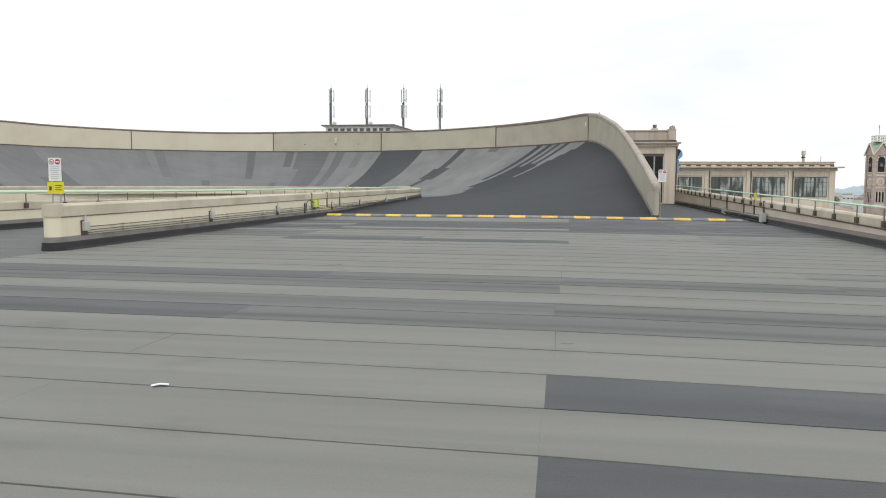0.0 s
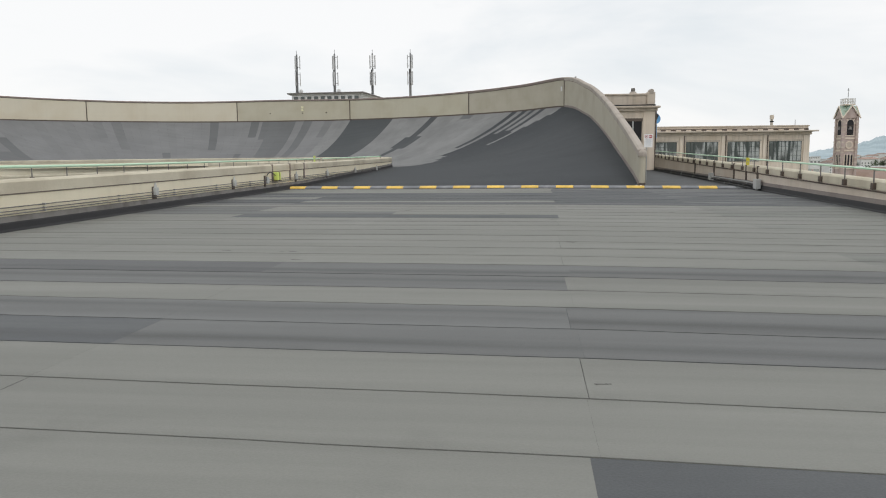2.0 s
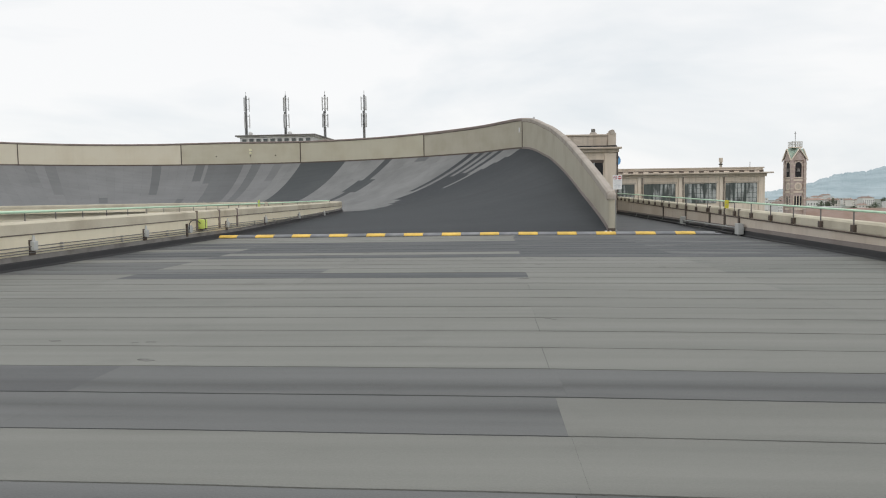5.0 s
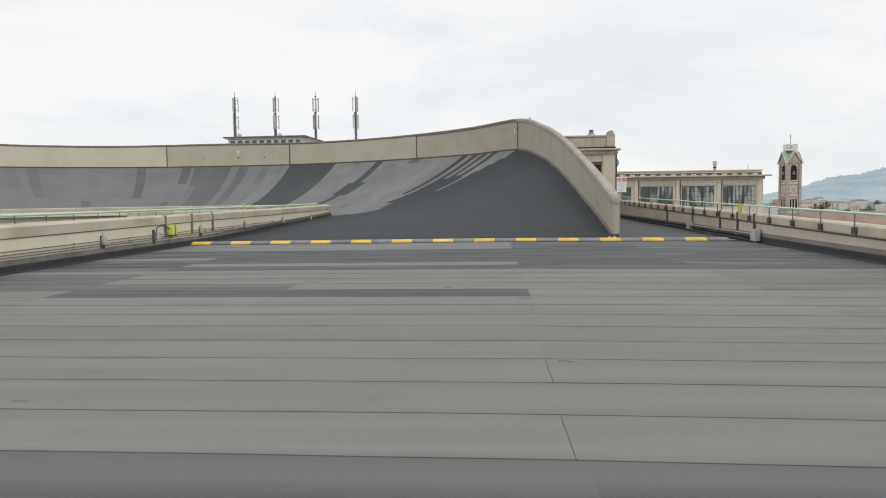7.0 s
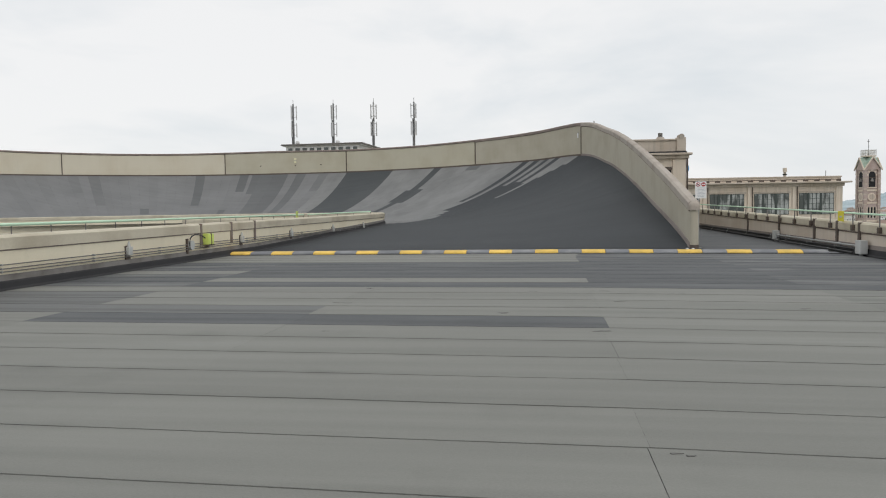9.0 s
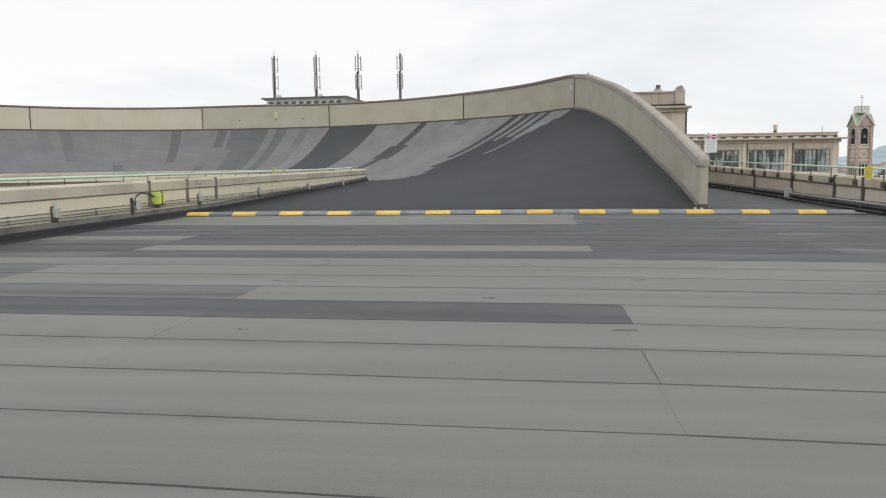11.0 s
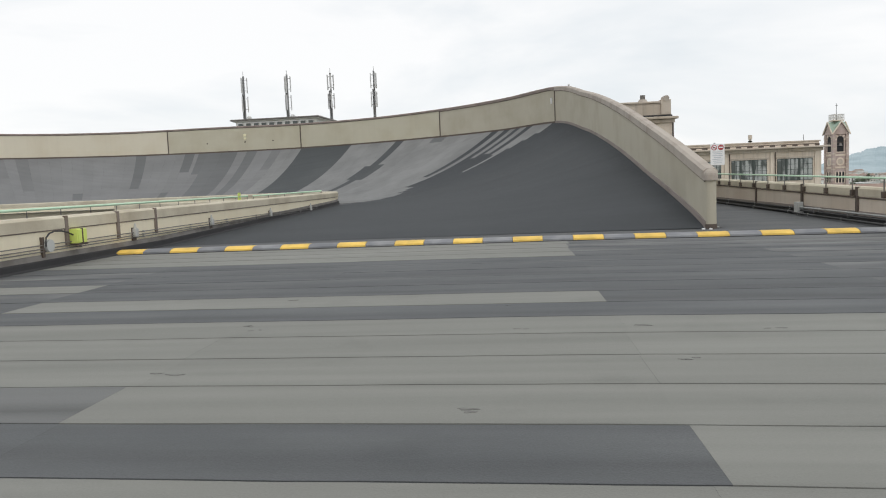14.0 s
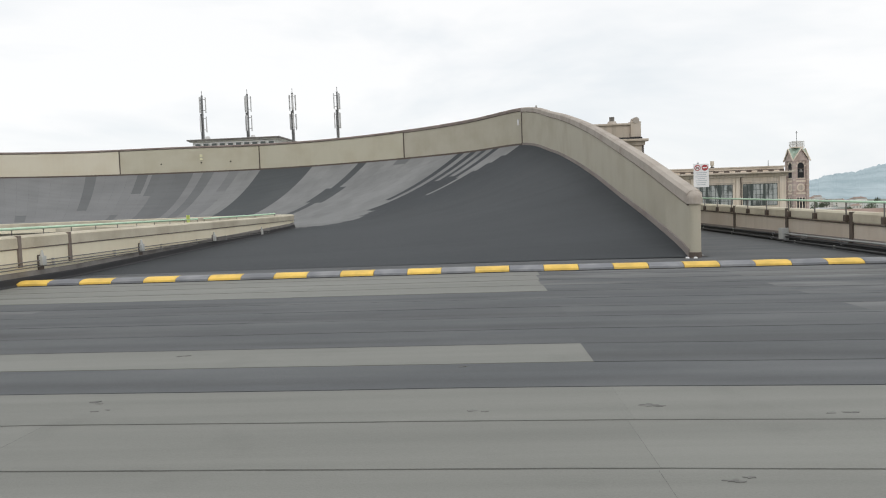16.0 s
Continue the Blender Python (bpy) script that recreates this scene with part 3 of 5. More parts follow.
for a, b in zip(cuts, cuts[1:]):
    idx = list(range(a, b + 1))
    line = [Vector((OUT[i, 0], OUT[i, 1], 0)) for i in idx]
    DEEP = 0.33 if a == 0 else (0.24 if a == cuts[1] else 0.17)
    FOOT = 0.14 if a == 0 else 0.1
    bmp = sweep(bmesh.new(), line, lambda j: [(0.0, OUT[idx[j], 2] - 0.35), (0.0, OUT[idx[j], 3] - 0.16), (THICK, OUT[idx[j], 3] - 0.16), (THICK, -0.25)])
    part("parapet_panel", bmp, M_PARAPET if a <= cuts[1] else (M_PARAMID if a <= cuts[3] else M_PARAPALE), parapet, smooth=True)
    bmp = sweep(bmesh.new(), line, lambda j: [(-0.05, OUT[idx[j], 3] - DEEP), (-0.05, OUT[idx[j], 3] - 0.07), (0.03, OUT[idx[j], 3]), (THICK - 0.02, OUT[idx[j], 3]), (THICK + 0.05, OUT[idx[j], 3] - 0.07), (THICK + 0.05, OUT[idx[j], 3] - DEEP)])
    part("coping", bmp, M_WORN if a == 0 else M_EDGE, parapet, "weathered concrete coping", True)
    bmp = sweep(bmesh.new(), line, lambda j: [(-0.03, OUT[idx[j], 3] - DEEP - 0.035), (-0.035, OUT[idx[j], 3] - DEEP - 0.003), (-0.002, OUT[idx[j], 3] - DEEP - 0.003), (-0.002, OUT[idx[j], 3] - DEEP - 0.035)])
    part("drip_edge", bmp, M_BROWN, parapet, "dark strip under the coping")
    bmp = sweep(bmesh.new(), line, lambda j: [(-0.035, OUT[idx[j], 2] - 0.1), (-0.03, OUT[idx[j], 2] + FOOT), (-0.003, OUT[idx[j], 2] + FOOT + 0.02), (-0.003, OUT[idx[j], 2] - 0.1)])
    part("flashing", bmp, M_STAINED if a == 0 else M_BROWN, parapet, "soiled brownish foot of the render" if a == 0 else "dark brown metal flashing")
for c in cuts[1:-1]:
    p, z0, z1 = OUT[c, :2], OUT[c, 2], OUT[c, 3]
    way = OUT[c + 1, :2] - OUT[c - 1, :2]
    turn = math.degrees(math.atan2(way[1], way[0]))
    m = pose(p[0], p[1], 0, 0, 0, turn)
    j = part("joint_strip", one_box(-0.05, 0.05, -0.02, 0.035, z0, z1 - 0.06), M_BROWN, parapet, "dark brown joint strip")
    j.matrix_local = m


def wall_lamp(c_s, up, name="marker_plate", mat=M_PAPER, size=(0.16, 0.42)):
    i = int(np.argmin(abs(S - s_peak - c_s)))
    way = OUT[i + 1, :2] - OUT[i - 1, :2]
    m = pose(OUT[i, 0], OUT[i, 1], OUT[i, 2] + up, 0, 0, math.degrees(math.atan2(way[1], way[0])))
    t = thing(name, m)
    part("plate", one_box(-size[0] / 2, size[0] / 2, 0.004, 0.06, -size[1] / 2, size[1] / 2, 0.008), mat, t)
    part("edge", one_box(-size[0] / 2 - 0.02, size[0] / 2 + 0.02, 0.001, 0.03, size[1] / 2 - 0.05, size[1] / 2 + 0.03), M_GALV, t)
    return tagged(t, "small pale plate fixed to the parapet", "plate", "parapet plates")


wall_lamp(0.35, 1.7)
wall_lamp(35.2, 1.62, mat=M_IVORY, size=(0.28, 0.26))
wall_lamp(35.2, 1.3, mat=M_IVORY, size=(0.26, 0.22))
wall_lamp(joint_s[-1] - 0.8, 1.6, mat=M_IVORY, size=(0.3, 0.62))
for c_s in (31.9, 35.2, 39.3):
    i_ = int(np.argmin(abs(S - s_peak - c_s)))
    way = OUT[i_ + 1, :2] - OUT[i_ - 1, :2]
    t = thing("drain_outlet", pose(OUT[i_, 0], OUT[i_, 1], OUT[i_, 2] + 0.95, 0, 0, math.degrees(math.atan2(way[1], way[0]))))
    part("pipe", tube(bmesh.new(), [(0, 0.002, 0), (0, 0.07, -0.01)], 0.07, 12), M_BRACKET, t)
    part("mouth", tube(bmesh.new(), [(0, 0.07, -0.01), (0, 0.074, -0.01)], 0.045, 12), M_BLACK, t)
    tagged(t, "small dark drain outlet in the parapet", "drain", "parapet drains")
k_ = int(np.argmin(abs(S - s_peak + 2.4)))
t = thing("roof_lamp", pose(OUT[k_, 0] + 0.14, OUT[k_, 1], OUT[k_, 3]))
part("stem", tube(bmesh.new(), [(0, 0, -0.01), (0, 0, 0.07)], 0.04, 8), M_GALV, t)
part("globe", tube(bmesh.new(), [(0, 0, 0.06), (0, 0, 0.1), (0, 0, 0.14), (0, 0, 0.17)], 0.09, 14, 0.05), M_PANEL, t, "pale plastic lamp body")
tagged(t, "small pale lamp on top of the parapet", "lamp")
# rounded end of the parapet beside the walkway
bm = bmesh.new()
tube(bm, [(6.34, 2.1, -0.1), (6.34, 2.1, 1.3)], 0.14, 20)
part("end_post", bm, M_PARAPET, parapet, "rounded plaster end", True)
part("end_skirting", tube(bmesh.new(), [(6.34, 2.1, -0.1), (6.34, 2.1, 0.1)], 0.155, 20), M_BROWN, parapet, "dark bitumen skirting")
bm = bmesh.new()
bmesh.ops.create_uvsphere(bm, u_segments=20, v_segments=10, radius=0.19, matrix=Matrix.Translation((6.34, 2.1, 1.44)) @ Matrix.Diagonal((1, 1, 0.92, 1)))
tube(bm, [(6.34, 2.1, 1.29), (6.34, 2.1, 1.44)], 0.19, 20)
part("end_cap", bm, M_WORN, parapet, "rounded concrete cap")
for dx, dy in ((-0.30, -0.2), (-0.12, -0.26)):
    t = thing("stone", pose(6.35 + dx, 1.95 + dy, ground_z(6.4)))
    bm = bmesh.new()
    bmesh.ops.create_icosphere(bm, subdivisions=2, radius=0.042)
    for vv in bm.verts:
        vv.co = Vector((vv.co.x * 1.2, vv.co.y, vv.co.z * 0.7 + 0.024)) * (1 + 0.2 * noise.noise(vv.co * 20))
    part("lump", bm, M_PAPER, t)
    tagged(t, "small white lump of rubble on the felt", "rubble", "rubble")


# ---------------------------------------------------------------- low walls
def foot_z(p):
    """The level of the felt at the foot of a low wall; along the inner edge of the curve it climbs."""
    if p[0] > 5:
        return ground_z(p[0])
    return 0.5 * min(1.0, max(0.0, (p[1] - 2) / 24)) if p[0] > -10 else 0.0


def low_wall(name, label, pts, top, thick, height, side, band=0.28, mat=M_PLASTER):
    """A low rendered wall along plan points; side is +1 where its track face is to the right of the way."""
    w = tagged(thing(name), label, "wall", kind="structure")
    zt = lambda p: top(p[1])
    line = [Vector((p[0], p[1], 0)) for p in pts]
    o = 0 if side > 0 else thick
    i0, i1 = -thick + o, 0 + o
    part("wall_body", sweep(bmesh.new(), line, lambda j: [(i0, -0.3), (i0, zt(pts[j]) - band), (i1, zt(pts[j]) - band), (i1, -0.3)]), mat, w)
    e = 0.03
    part("coping", sweep(bmesh.new(), line, lambda j: [(i0 - e, zt(pts[j]) - band - 0.005), (i0 - e, zt(pts[j]) - 0.05), (i0 + 0.03, zt(pts[j])), (i1 - 0.03, zt(pts[j])), (i1 + e, zt(pts[j]) - 0.05), (i1 + e, zt(pts[j]) - band - 0.005)]), M_COPING, w, "weathered concrete coping")
    f = i1 if side > 0 else i0
    s = 1 if side > 0 else -1
    if side > 0:
        dr = [(f - 0.01 * s, -0.035), (f + 0.016 * s, -0.03), (f + 0.022 * s, -0.008), (f - 0.01 * s, -0.008)]
        part("drip_edge", sweep(bmesh.new(), line, lambda j: [(q, zt(pts[j]) - band + z) for q, z in dr]), M_EDGE, w, "dark strip under the coping")
    sk = [(f - 0.01 * s, -0.1), (f - 0.01 * s, 0.19), (f + 0.04 * s, 0.19), (f + 0.055 * s, 0.16), (f + 0.07 * s, 0.05), (f + 0.12 * s, 0.014), (f + 0.12 * s, -0.1)]
    part("skirting", sweep(bmesh.new(), line, lambda j: [(q, foot_z(pts[j]) + z) for q, z in sk]), M_SKIRT, w, "black bitumen skirting")
    fl = [(f - 0.01 * s, 0.18), (f + 0.022 * s, 0.18), (f + 0.016 * s, 0.31), (f - 0.01 * s, 0.315)]
    part("flashing", sweep(bmesh.new(), line, lambda j: [(q, foot_z(pts[j]) + z) for q, z in fl]), M_FLASH if side > 0 else M_STAINED, w, "dull flashing above the bitumen")
    return w


LX = lambda y: -9.42 + 0.004 * (y + 2)
LTOP = lambda y: 1.06 + 0.004 * (y + 20) if y < 30 else 1.26
left_pts = [(LX(y), y) for y in np.arange(-19.9, 23.2, 2.0)]
for a in np.linspace(0.06, math.pi - 0.06, 30):
    left_pts.append((AXIS + 19.15 * math.cos(a), 23.2 + 17.5 * math.sin(a)))
left_pts += [(2 * AXIS + 9.35, y) for y in np.arange(22, -62, -4.0)]
wall_left = low_wall("wall_left", "low beige rendered wall between the track and the well", left_pts, LTOP, 0.4, 1, 1)
# half-round end
bm = bmesh.new()
cx, cy = LX(-20) - 0.2, -19.9
tube(bm, [(cx, cy, -0.2), (cx, cy, LTOP(cy) - 0.28)], 0.2, 28)
part("round_end", bm, M_PLASTER, wall_left, "half-round plaster end", True)
bm = bmesh.new()
tube(bm, [(cx, cy, LTOP(cy) - 0.285), (cx, cy, LTOP(cy) - 0.05), (cx, cy, LTOP(cy) - 0.002)], 0.23, 28)
part("round_coping", bm, M_COPING, wall_left, "half-round concrete coping")
bm = bmesh.new()
tube(bm, [(cx, cy, -0.1), (cx, cy, 0.06), (cx, cy, 0.19)], 0.28, 28, 0.25)
part("round_skirting", bm, M_SKIRT, wall_left, "black bitumen skirting")
part("round_flashing", tube(bmesh.new(), [(cx, cy, 0.18), (cx, cy, 0.31)], 0.218, 28), M_FLASH, wall_left, "dull grey flashing above the bitumen", True)

FX = -16.3
FTOP = lambda y: 0.88 + 0.006 * max(0.0, -(y + 3))
far_pts = [(FX, y) for y in np.arange(-44, 30.1, 2.0)]
for a in np.linspace(0.08, math.pi / 2, 10):
    far_pts.append((AXIS + 12.2 * math.cos(a), 30 + 5 * math.sin(a)))
wall_far = low_wall("wall_well", "low beige rendered wall round the light well", far_pts, FTOP, 0.4, 1, 1)

RX = lambda y: 10.55 + 0.033 * y
RTOP = lambda y: 0.885 + 0.012 * y
right_pts = [(RX(y), y) for y in np.arange(-70, 33.5, 1.5)]
RT = lambda y: max(0.62, RTOP(y))
wall_right = low_wall("wall_right", "low beige rendered wall at the edge of the roof", right_pts, RT, 0.35, 1, -1, 0.25, M_PINK)


def joints(parent, places, face, top, s):
    for y in places:
        part("joint_strip", one_box(face(y) - 0.05 if s > 0 else face(y) - 0.045, face(y) + 0.045 if s > 0 else face(y) + 0.05, y - (0.06 if s > 0 else 0.08), y + (0.06 if s > 0 else 0.08), (0.42 if s > 0 else 0.2) + ground_z(face(y)), top(y) + 0.004), M_JOINT if s > 0 else M_BROWN, parent, "brown stained joint strip")


joints(wall_left, (-2.5, -0.2, 1.9), LX, LTOP, 1)
joints(wall_right, (-1.0, 0.9, 3.2, 7.7, 13.2), RX, RT, -1)


# ---------------------------------------------------------------- railings
def railing(name, label, face, top, ys, into, height=0.27, bar=0.03):
    """A tube on posts that are bolted by brackets to the wall's face."""
    r = tagged(thing(name), label, "railing")
    o = 0.07 * into
    ys = list(ys)
    bm = bmesh.new()
    tube(bm, [(face(y) + o, y, top(y) + height) for y in ys], bar, 10)
    part("rail", bm, M_GREEN, r, "green painted tube", True)
    for y in ys:
        x, z = face(y) + o, top(y)
        p = part("post", tube(bmesh.new(), [(x, y, z - 0.24), (x, y, z + height)], 0.02, 8), M_CONDUIT, r)
        p2 = part("bracket", one_box(x - 0.05, x + 0.05, y - 0.075, y + 0.075, z - 0.25, z - 0.08, 0.01), M_BRACKET, p, "dark rusty bracket")
    return r


railing("railing", "green tubular railing on brackets along the roof-edge wall", RX, RT, np.arange(-42.6, 32.5, 2.0), -1)
railing("railing", "green tubular railing on brackets along the well wall", lambda y: FX, FTOP, np.arange(-43, 30.5, 2.05), 1, 0.3, 0.055)
railing("railing", "green tubular railing along the opposite straight's wall", lambda y: 2 * AXIS + 9.75, lambda y: 1.2, np.arange(-59, 22, 2.4), 1, 0.3, 0.08)


r = tagged(thing("railing"), "green tubular railing across the end of the passage beside the well", "railing")
A_, B_ = Vector((-16.23, 29.9, 1.18)), Vector((-10.0, 23.6, 1.34))
part("rail", tube(bmesh.new(), [A_, A_.lerp(B_, 0.5), B_], 0.045, 10), M_GREEN, r, "green painted tube", True)
part("mid_rail", tube(bmesh.new(), [A_ - Vector((0, 0, 0.45)), B_ - Vector((0, 0, 0.45))], 0.025, 8), M_GREEN, r, "thin green painted tube", True)
for k in range(5):
    q = A_.lerp(B_, k / 4)
    part("post", tube(bmesh.new(), [(q.x, q.y, -0.2), tuple(q)], 0.024, 8), M_CONDUIT, r)


# ---------------------------------------------------------------- wall fittings
def junction_box(x, y, z, into):
    t = thing("junction_box", pose(x, y, z))
    s = into
    part("case", one_box(min(0.002, 0.15 * s), max(0.002, 0.12 * s), -0.085, 0.085, -0.14, 0.08, 0.012), M_BOX, t)
    bm = bmesh.new()
    tube(bm, [(0.06 * s, 0, 0.08), (0.06 * s, 0, 0.22)], 0.045, 10, 0.02)
    part("hood", bm, M_BOX, t, "pale plastic hood")
    part("back_plate", one_box(min(0.001, 0.03 * s), max(0.001, 0.03 * s), -0.11, 0.11, -0.25, 0.11), M_BROWN, t, "rusty back plate")
    return tagged(t, "grey junction box bolted to the low wall", "junction box", "junction boxes on the wall")


BOXES = (-19.1, -12.5, -6.7, 0.6, 5.85, 12.15, 18.5)
for y in BOXES:
    junction_box(LX(y), y, 0.55, 1)
for k, z in enumerate((0.36, 0.42, 0.5)):
    c = tagged(thing("conduit"), "thin steel conduit clipped along the low wall", "conduit", "conduits")
    part("pipe", tube(bmesh.new(), [(LX(y) + 0.05, y, z + 0.0015 * (y + 18)) for y in np.arange(-19.0, 22, 2.05)], 0.013, 6), M_CONDUIT, c)
    for y in np.arange(-17.5, 21, 3.1):
        part("clip", one_box(LX(y), LX(y) + 0.07, y - 0.015, y + 0.015, z - 0.02 + 0.0015 * (y + 18), z + 0.02 + 0.0015 * (y + 18)), M_GALV, c)

t = thing("electrical_cabinet", pose(LX(-2.2), -2.2, 0.64))
part("case", one_box(0.003, 0.2, -0.18, 0.2, -0.17, 0.17, 0.012), M_LIME, t)
part("lid", one_box(0.2, 0.225, -0.165, 0.185, -0.155, 0.155, 0.008), M_LIME, t)
part("strap", one_box(0.19, 0.235, -0.02, 0.02, -0.175, 0.175), M_BRACKET, t, "dark strap")
part("foot", one_box(0.003, 0.22, -0.22, 0.22, -0.21, -0.17), M_BRACKET, t)
tagged(t, "lime yellow electrical cabinet with a dark strap", "electrical box")
t = thing("cable_reel_box", pose(LX(-3.3), -3.3, 0.5))
bm = bmesh.new()
tube(bm, [(0.003, 0, 0), (0.13, 0, 0)], 0.14, 20)
part("drum", bm, M_BOX, t)
part("cable", tube(bmesh.new(), [(0.1, -0.13, -0.02), (0.11, -0.15, 0.08), (0.11, -0.12, 0.19), (0.11, 0.0, 0.27), (0.11, 0.2, 0.31), (0.11, 0.45, 0.3), (0.11, 0.7, 0.25), (0.11, 0.9, 0.18)], 0.018, 8), M_CABLE, t, "black looped cable")
part("bracket", one_box(0.002, 0.06, -0.2, -0.12, -0.25, 0.2), M_BRACKET, t)
tagged(t, "grey round cable box with a looped black cable", "cable box")

for y, sz in ((-1.66, 0.2), (7.5, 0.16)):
    t = thing("junction_box", pose(RX(y), y, 0.2 + ground_z(10)))
    part("case", one_box(-0.3, -0.1, -sz, sz, -0.15, 0.24, 0.012), M_BOX, t)
    part("arm", one_box(-0.12, -0.001, -0.05, 0.05, -0.06, 0.06), M_GALV, t)
    part("leg", one_box(-0.24, -0.16, -0.04, 0.04, -0.2, -0.14), M_GALV, t)
    tagged(t, "pale grey junction box beside the roof-edge wall", "junction box", "junction boxes at the roof edge")
for k, z in enumerate((0.10, 0.2, 0.02)):
    c = tagged(thing("conduit"), "steel conduit between the boxes at the roof edge", "conduit", "conduits")
    part("pipe", tube(bmesh.new(), [(RX(y) - 0.16 - (0.03, 0.03, 0.22)[k], y, z) for y in np.arange(-1.5, 7.6, 1.5)], 0.028, 8), (M_CABLE, M_GALV, M_CABLE)[k], c)
    for y in (0.6, 3.4, 6.1):
        part("clip", one_box(RX(y) - (0.21 if k < 2 else 0.4), RX(y) - (0.0 if k < 2 else 0.36), y - 0.02, y + 0.02, z - 0.04, z + 0.035), M_GALV, c)


part("drip_edge", tube(bmesh.new(), [(RX(y) - 0.022, y, RT(y) - 0.297) for y in np.arange(-32, 27, 1.0)], 0.02, 6), M_BROWN, wall_right, "dark strip under the roof-edge coping")
for z, off in ((0.07, 0.12), (0.2, 0.06)):
    c = tagged(thing("conduit"), "dark conduit along the foot of the roof-edge wall", "conduit", "conduits")
    part("pipe", tube(bmesh.new(), [(RX(y) - off, y, z + ground_z(10)) for y in np.arange(7.7, 27, 1.5)], 0.035, 8), M_CABLE, c)
    for y in (8.8, 13.2, 17.6, 22.0):
        part("clip", one_box(RX(y) - off - 0.03, RX(y), y - 0.02, y + 0.02, z - 0.05 + ground_z(10), z + 0.05 + ground_z(10)), M_GALV, c)

# ---------------------------------------------------------------- speed bump
bump = tagged(thing("speed_bump"), "yellow and grey rubber speed bump across the track", "speed bump")
B0, B1, NB = Vector((-9.36, -0.20)), Vector((10.46, -0.56)), 27
seg = (B1 - B0) / NB


def bump_module():
    bm = bmesh.new()
    w = seg.length - 0.012
    prof = [(-0.28, 0.004), (-0.272, 0.044), (-0.17, 0.086), (-0.06, 0.104), (0.06, 0.104), (0.17, 0.086), (0.272, 0.044), (0.28, 0.004)]
    ends = [[bm.verts.new((x, y, z)) for y, z in prof] for x in (0.006, 0.006 + w)]
    for k in range(8):
        bm.faces.new((ends[0][k], ends[0][(k + 1) % 8], ends[1][(k + 1) % 8], ends[1][k]))
    bm.faces.new(ends[0][::-1])
    bm.faces.new(ends[1])
    return bm


# black strip stands in for the contact shadow along the modules' edges
foot = solid("base_strip", one_box(0.0, seg.length, -0.32, 0.32, -0.01, 0.014), M_CABLE)
meshes = [solid("module", bump_module(), m) for m in (M_YEL, M_RUB)]
for k in range(NB - 1):
    p = B0 + seg * k
    ob = part("module", meshes[k % 2], None, bump)
    ob.matrix_local = pose(p.x, p.y, ground_z(p.x) + 0.014, 0, math.degrees(0.008) if p.x > 1.5 else 0, math.degrees(math.atan2(seg.y, seg.x)))
    ob = part("base_strip", foot, None, bump, "black strip painting the contact shadow of the modules" if k == 0 else "")
    ob.matrix_local = pose(p.x, p.y, ground_z(p.x) + 0.004, 0, math.degrees(0.008) if p.x > 1.5 else 0, math.degrees(math.atan2(seg.y, seg.x)))
p = B0 + seg * (NB - 1)
end = part("end_ramp", one_box(0, 0.3, -0.2, 0.2, 0.0, 0.03, 0.012), M_RUB, bump)
end.matrix_local = pose(p.x, p.y, ground_z(p.x) + 0.003)
bed = part("end_bed", one_box(0.28, 0.72, -0.26, 0.26, 0.0, 0.016, 0.006), M_SKIRT, bump, "black bitumen smeared round the last module")
bed.matrix_local = pose(p.x - 0.3, p.y, ground_z(p.x) + 0.004)


# ---------------------------------------------------------------- signs
def sign_board(t, x, z, w, h, facing=0.0):
    """A white prohibition board with two round symbols and lines of small print."""
    b = part("board", one_box(x - w / 2, x + w / 2, -0.012, 0.0, z - h / 2, z + h / 2, 0.004), M_WHITE, t)
    r = w * 0.2
    for k, sx in enumerate((-1, 1)):
        bm = bmesh.new()
        tube(bm, [(x + sx * w * 0.24, -0.0125, z + h * 0.33), (x + sx * w * 0.24, -0.017, z + h * 0.33)], r, 24)
        ring = part("symbol", bm, M_RED, b, "round red prohibition symbol")
        if k:
            part("bar", one_box(x + sx * w * 0.24 - r * 0.7, x + sx * w * 0.24 + r * 0.7, -0.021, -0.0175, z + h * 0.33 - r * 0.2, z + h * 0.33 + r * 0.2), M_WHITE, t)
        else:
            bm = bmesh.new()
            tube(bm, [(x + sx * w * 0.24, -0.0175, z + h * 0.33), (x + sx * w * 0.24, -0.021, z + h * 0.33)], r * 0.74, 24)
            part("disc", bm, M_WHITE, t)
            part("figure", one_box(x + sx * w * 0.24 - r * 0.4, x + sx * w * 0.24 + r * 0.4, -0.024, -0.0212, z + h * 0.33 - r * 0.22, z + h * 0.33 + r * 0.18), M_INK, t)
            slash = part("slash", one_box(-r * 0.75, r * 0.75, -0.027, -0.0245, -r * 0.09, r * 0.09), M_RED, t)
            slash.matrix_local = pose(x + sx * w * 0.24, 0, z + h * 0.33, 0, 45, 0)
    for k in range(7):
        zz = z + h * (0.12 - 0.085 * k)
        ww = w * (0.36, 0.3, 0.38, 0.25, 0.36, 0.33, 0.28)[k]
        part("print_line", one_box(x - ww, x + ww, -0.0155, -0.0125, zz - h * 0.014, zz + h * 0.014), M_GREYINK, b)
    return b


t = thing("prohibition_sign", pose(6.59, 2.62, ground_z(7), 0, 0, -4))
sign_board(t, 0.07, 2.03, 0.375, 0.59)
part("pole", tube(bmesh.new(), [(0.0, 0.03, 0.0), (0.0, 0.03, 2.36)], 0.025, 12), M_GALV, t)
part("base_plate", one_box(-0.02, 0.1, -0.05, 0.12, 0.0, 0.02), M_GALV, t)
tagged(t, "white prohibition sign on a steel pole behind the parapet", "sign")

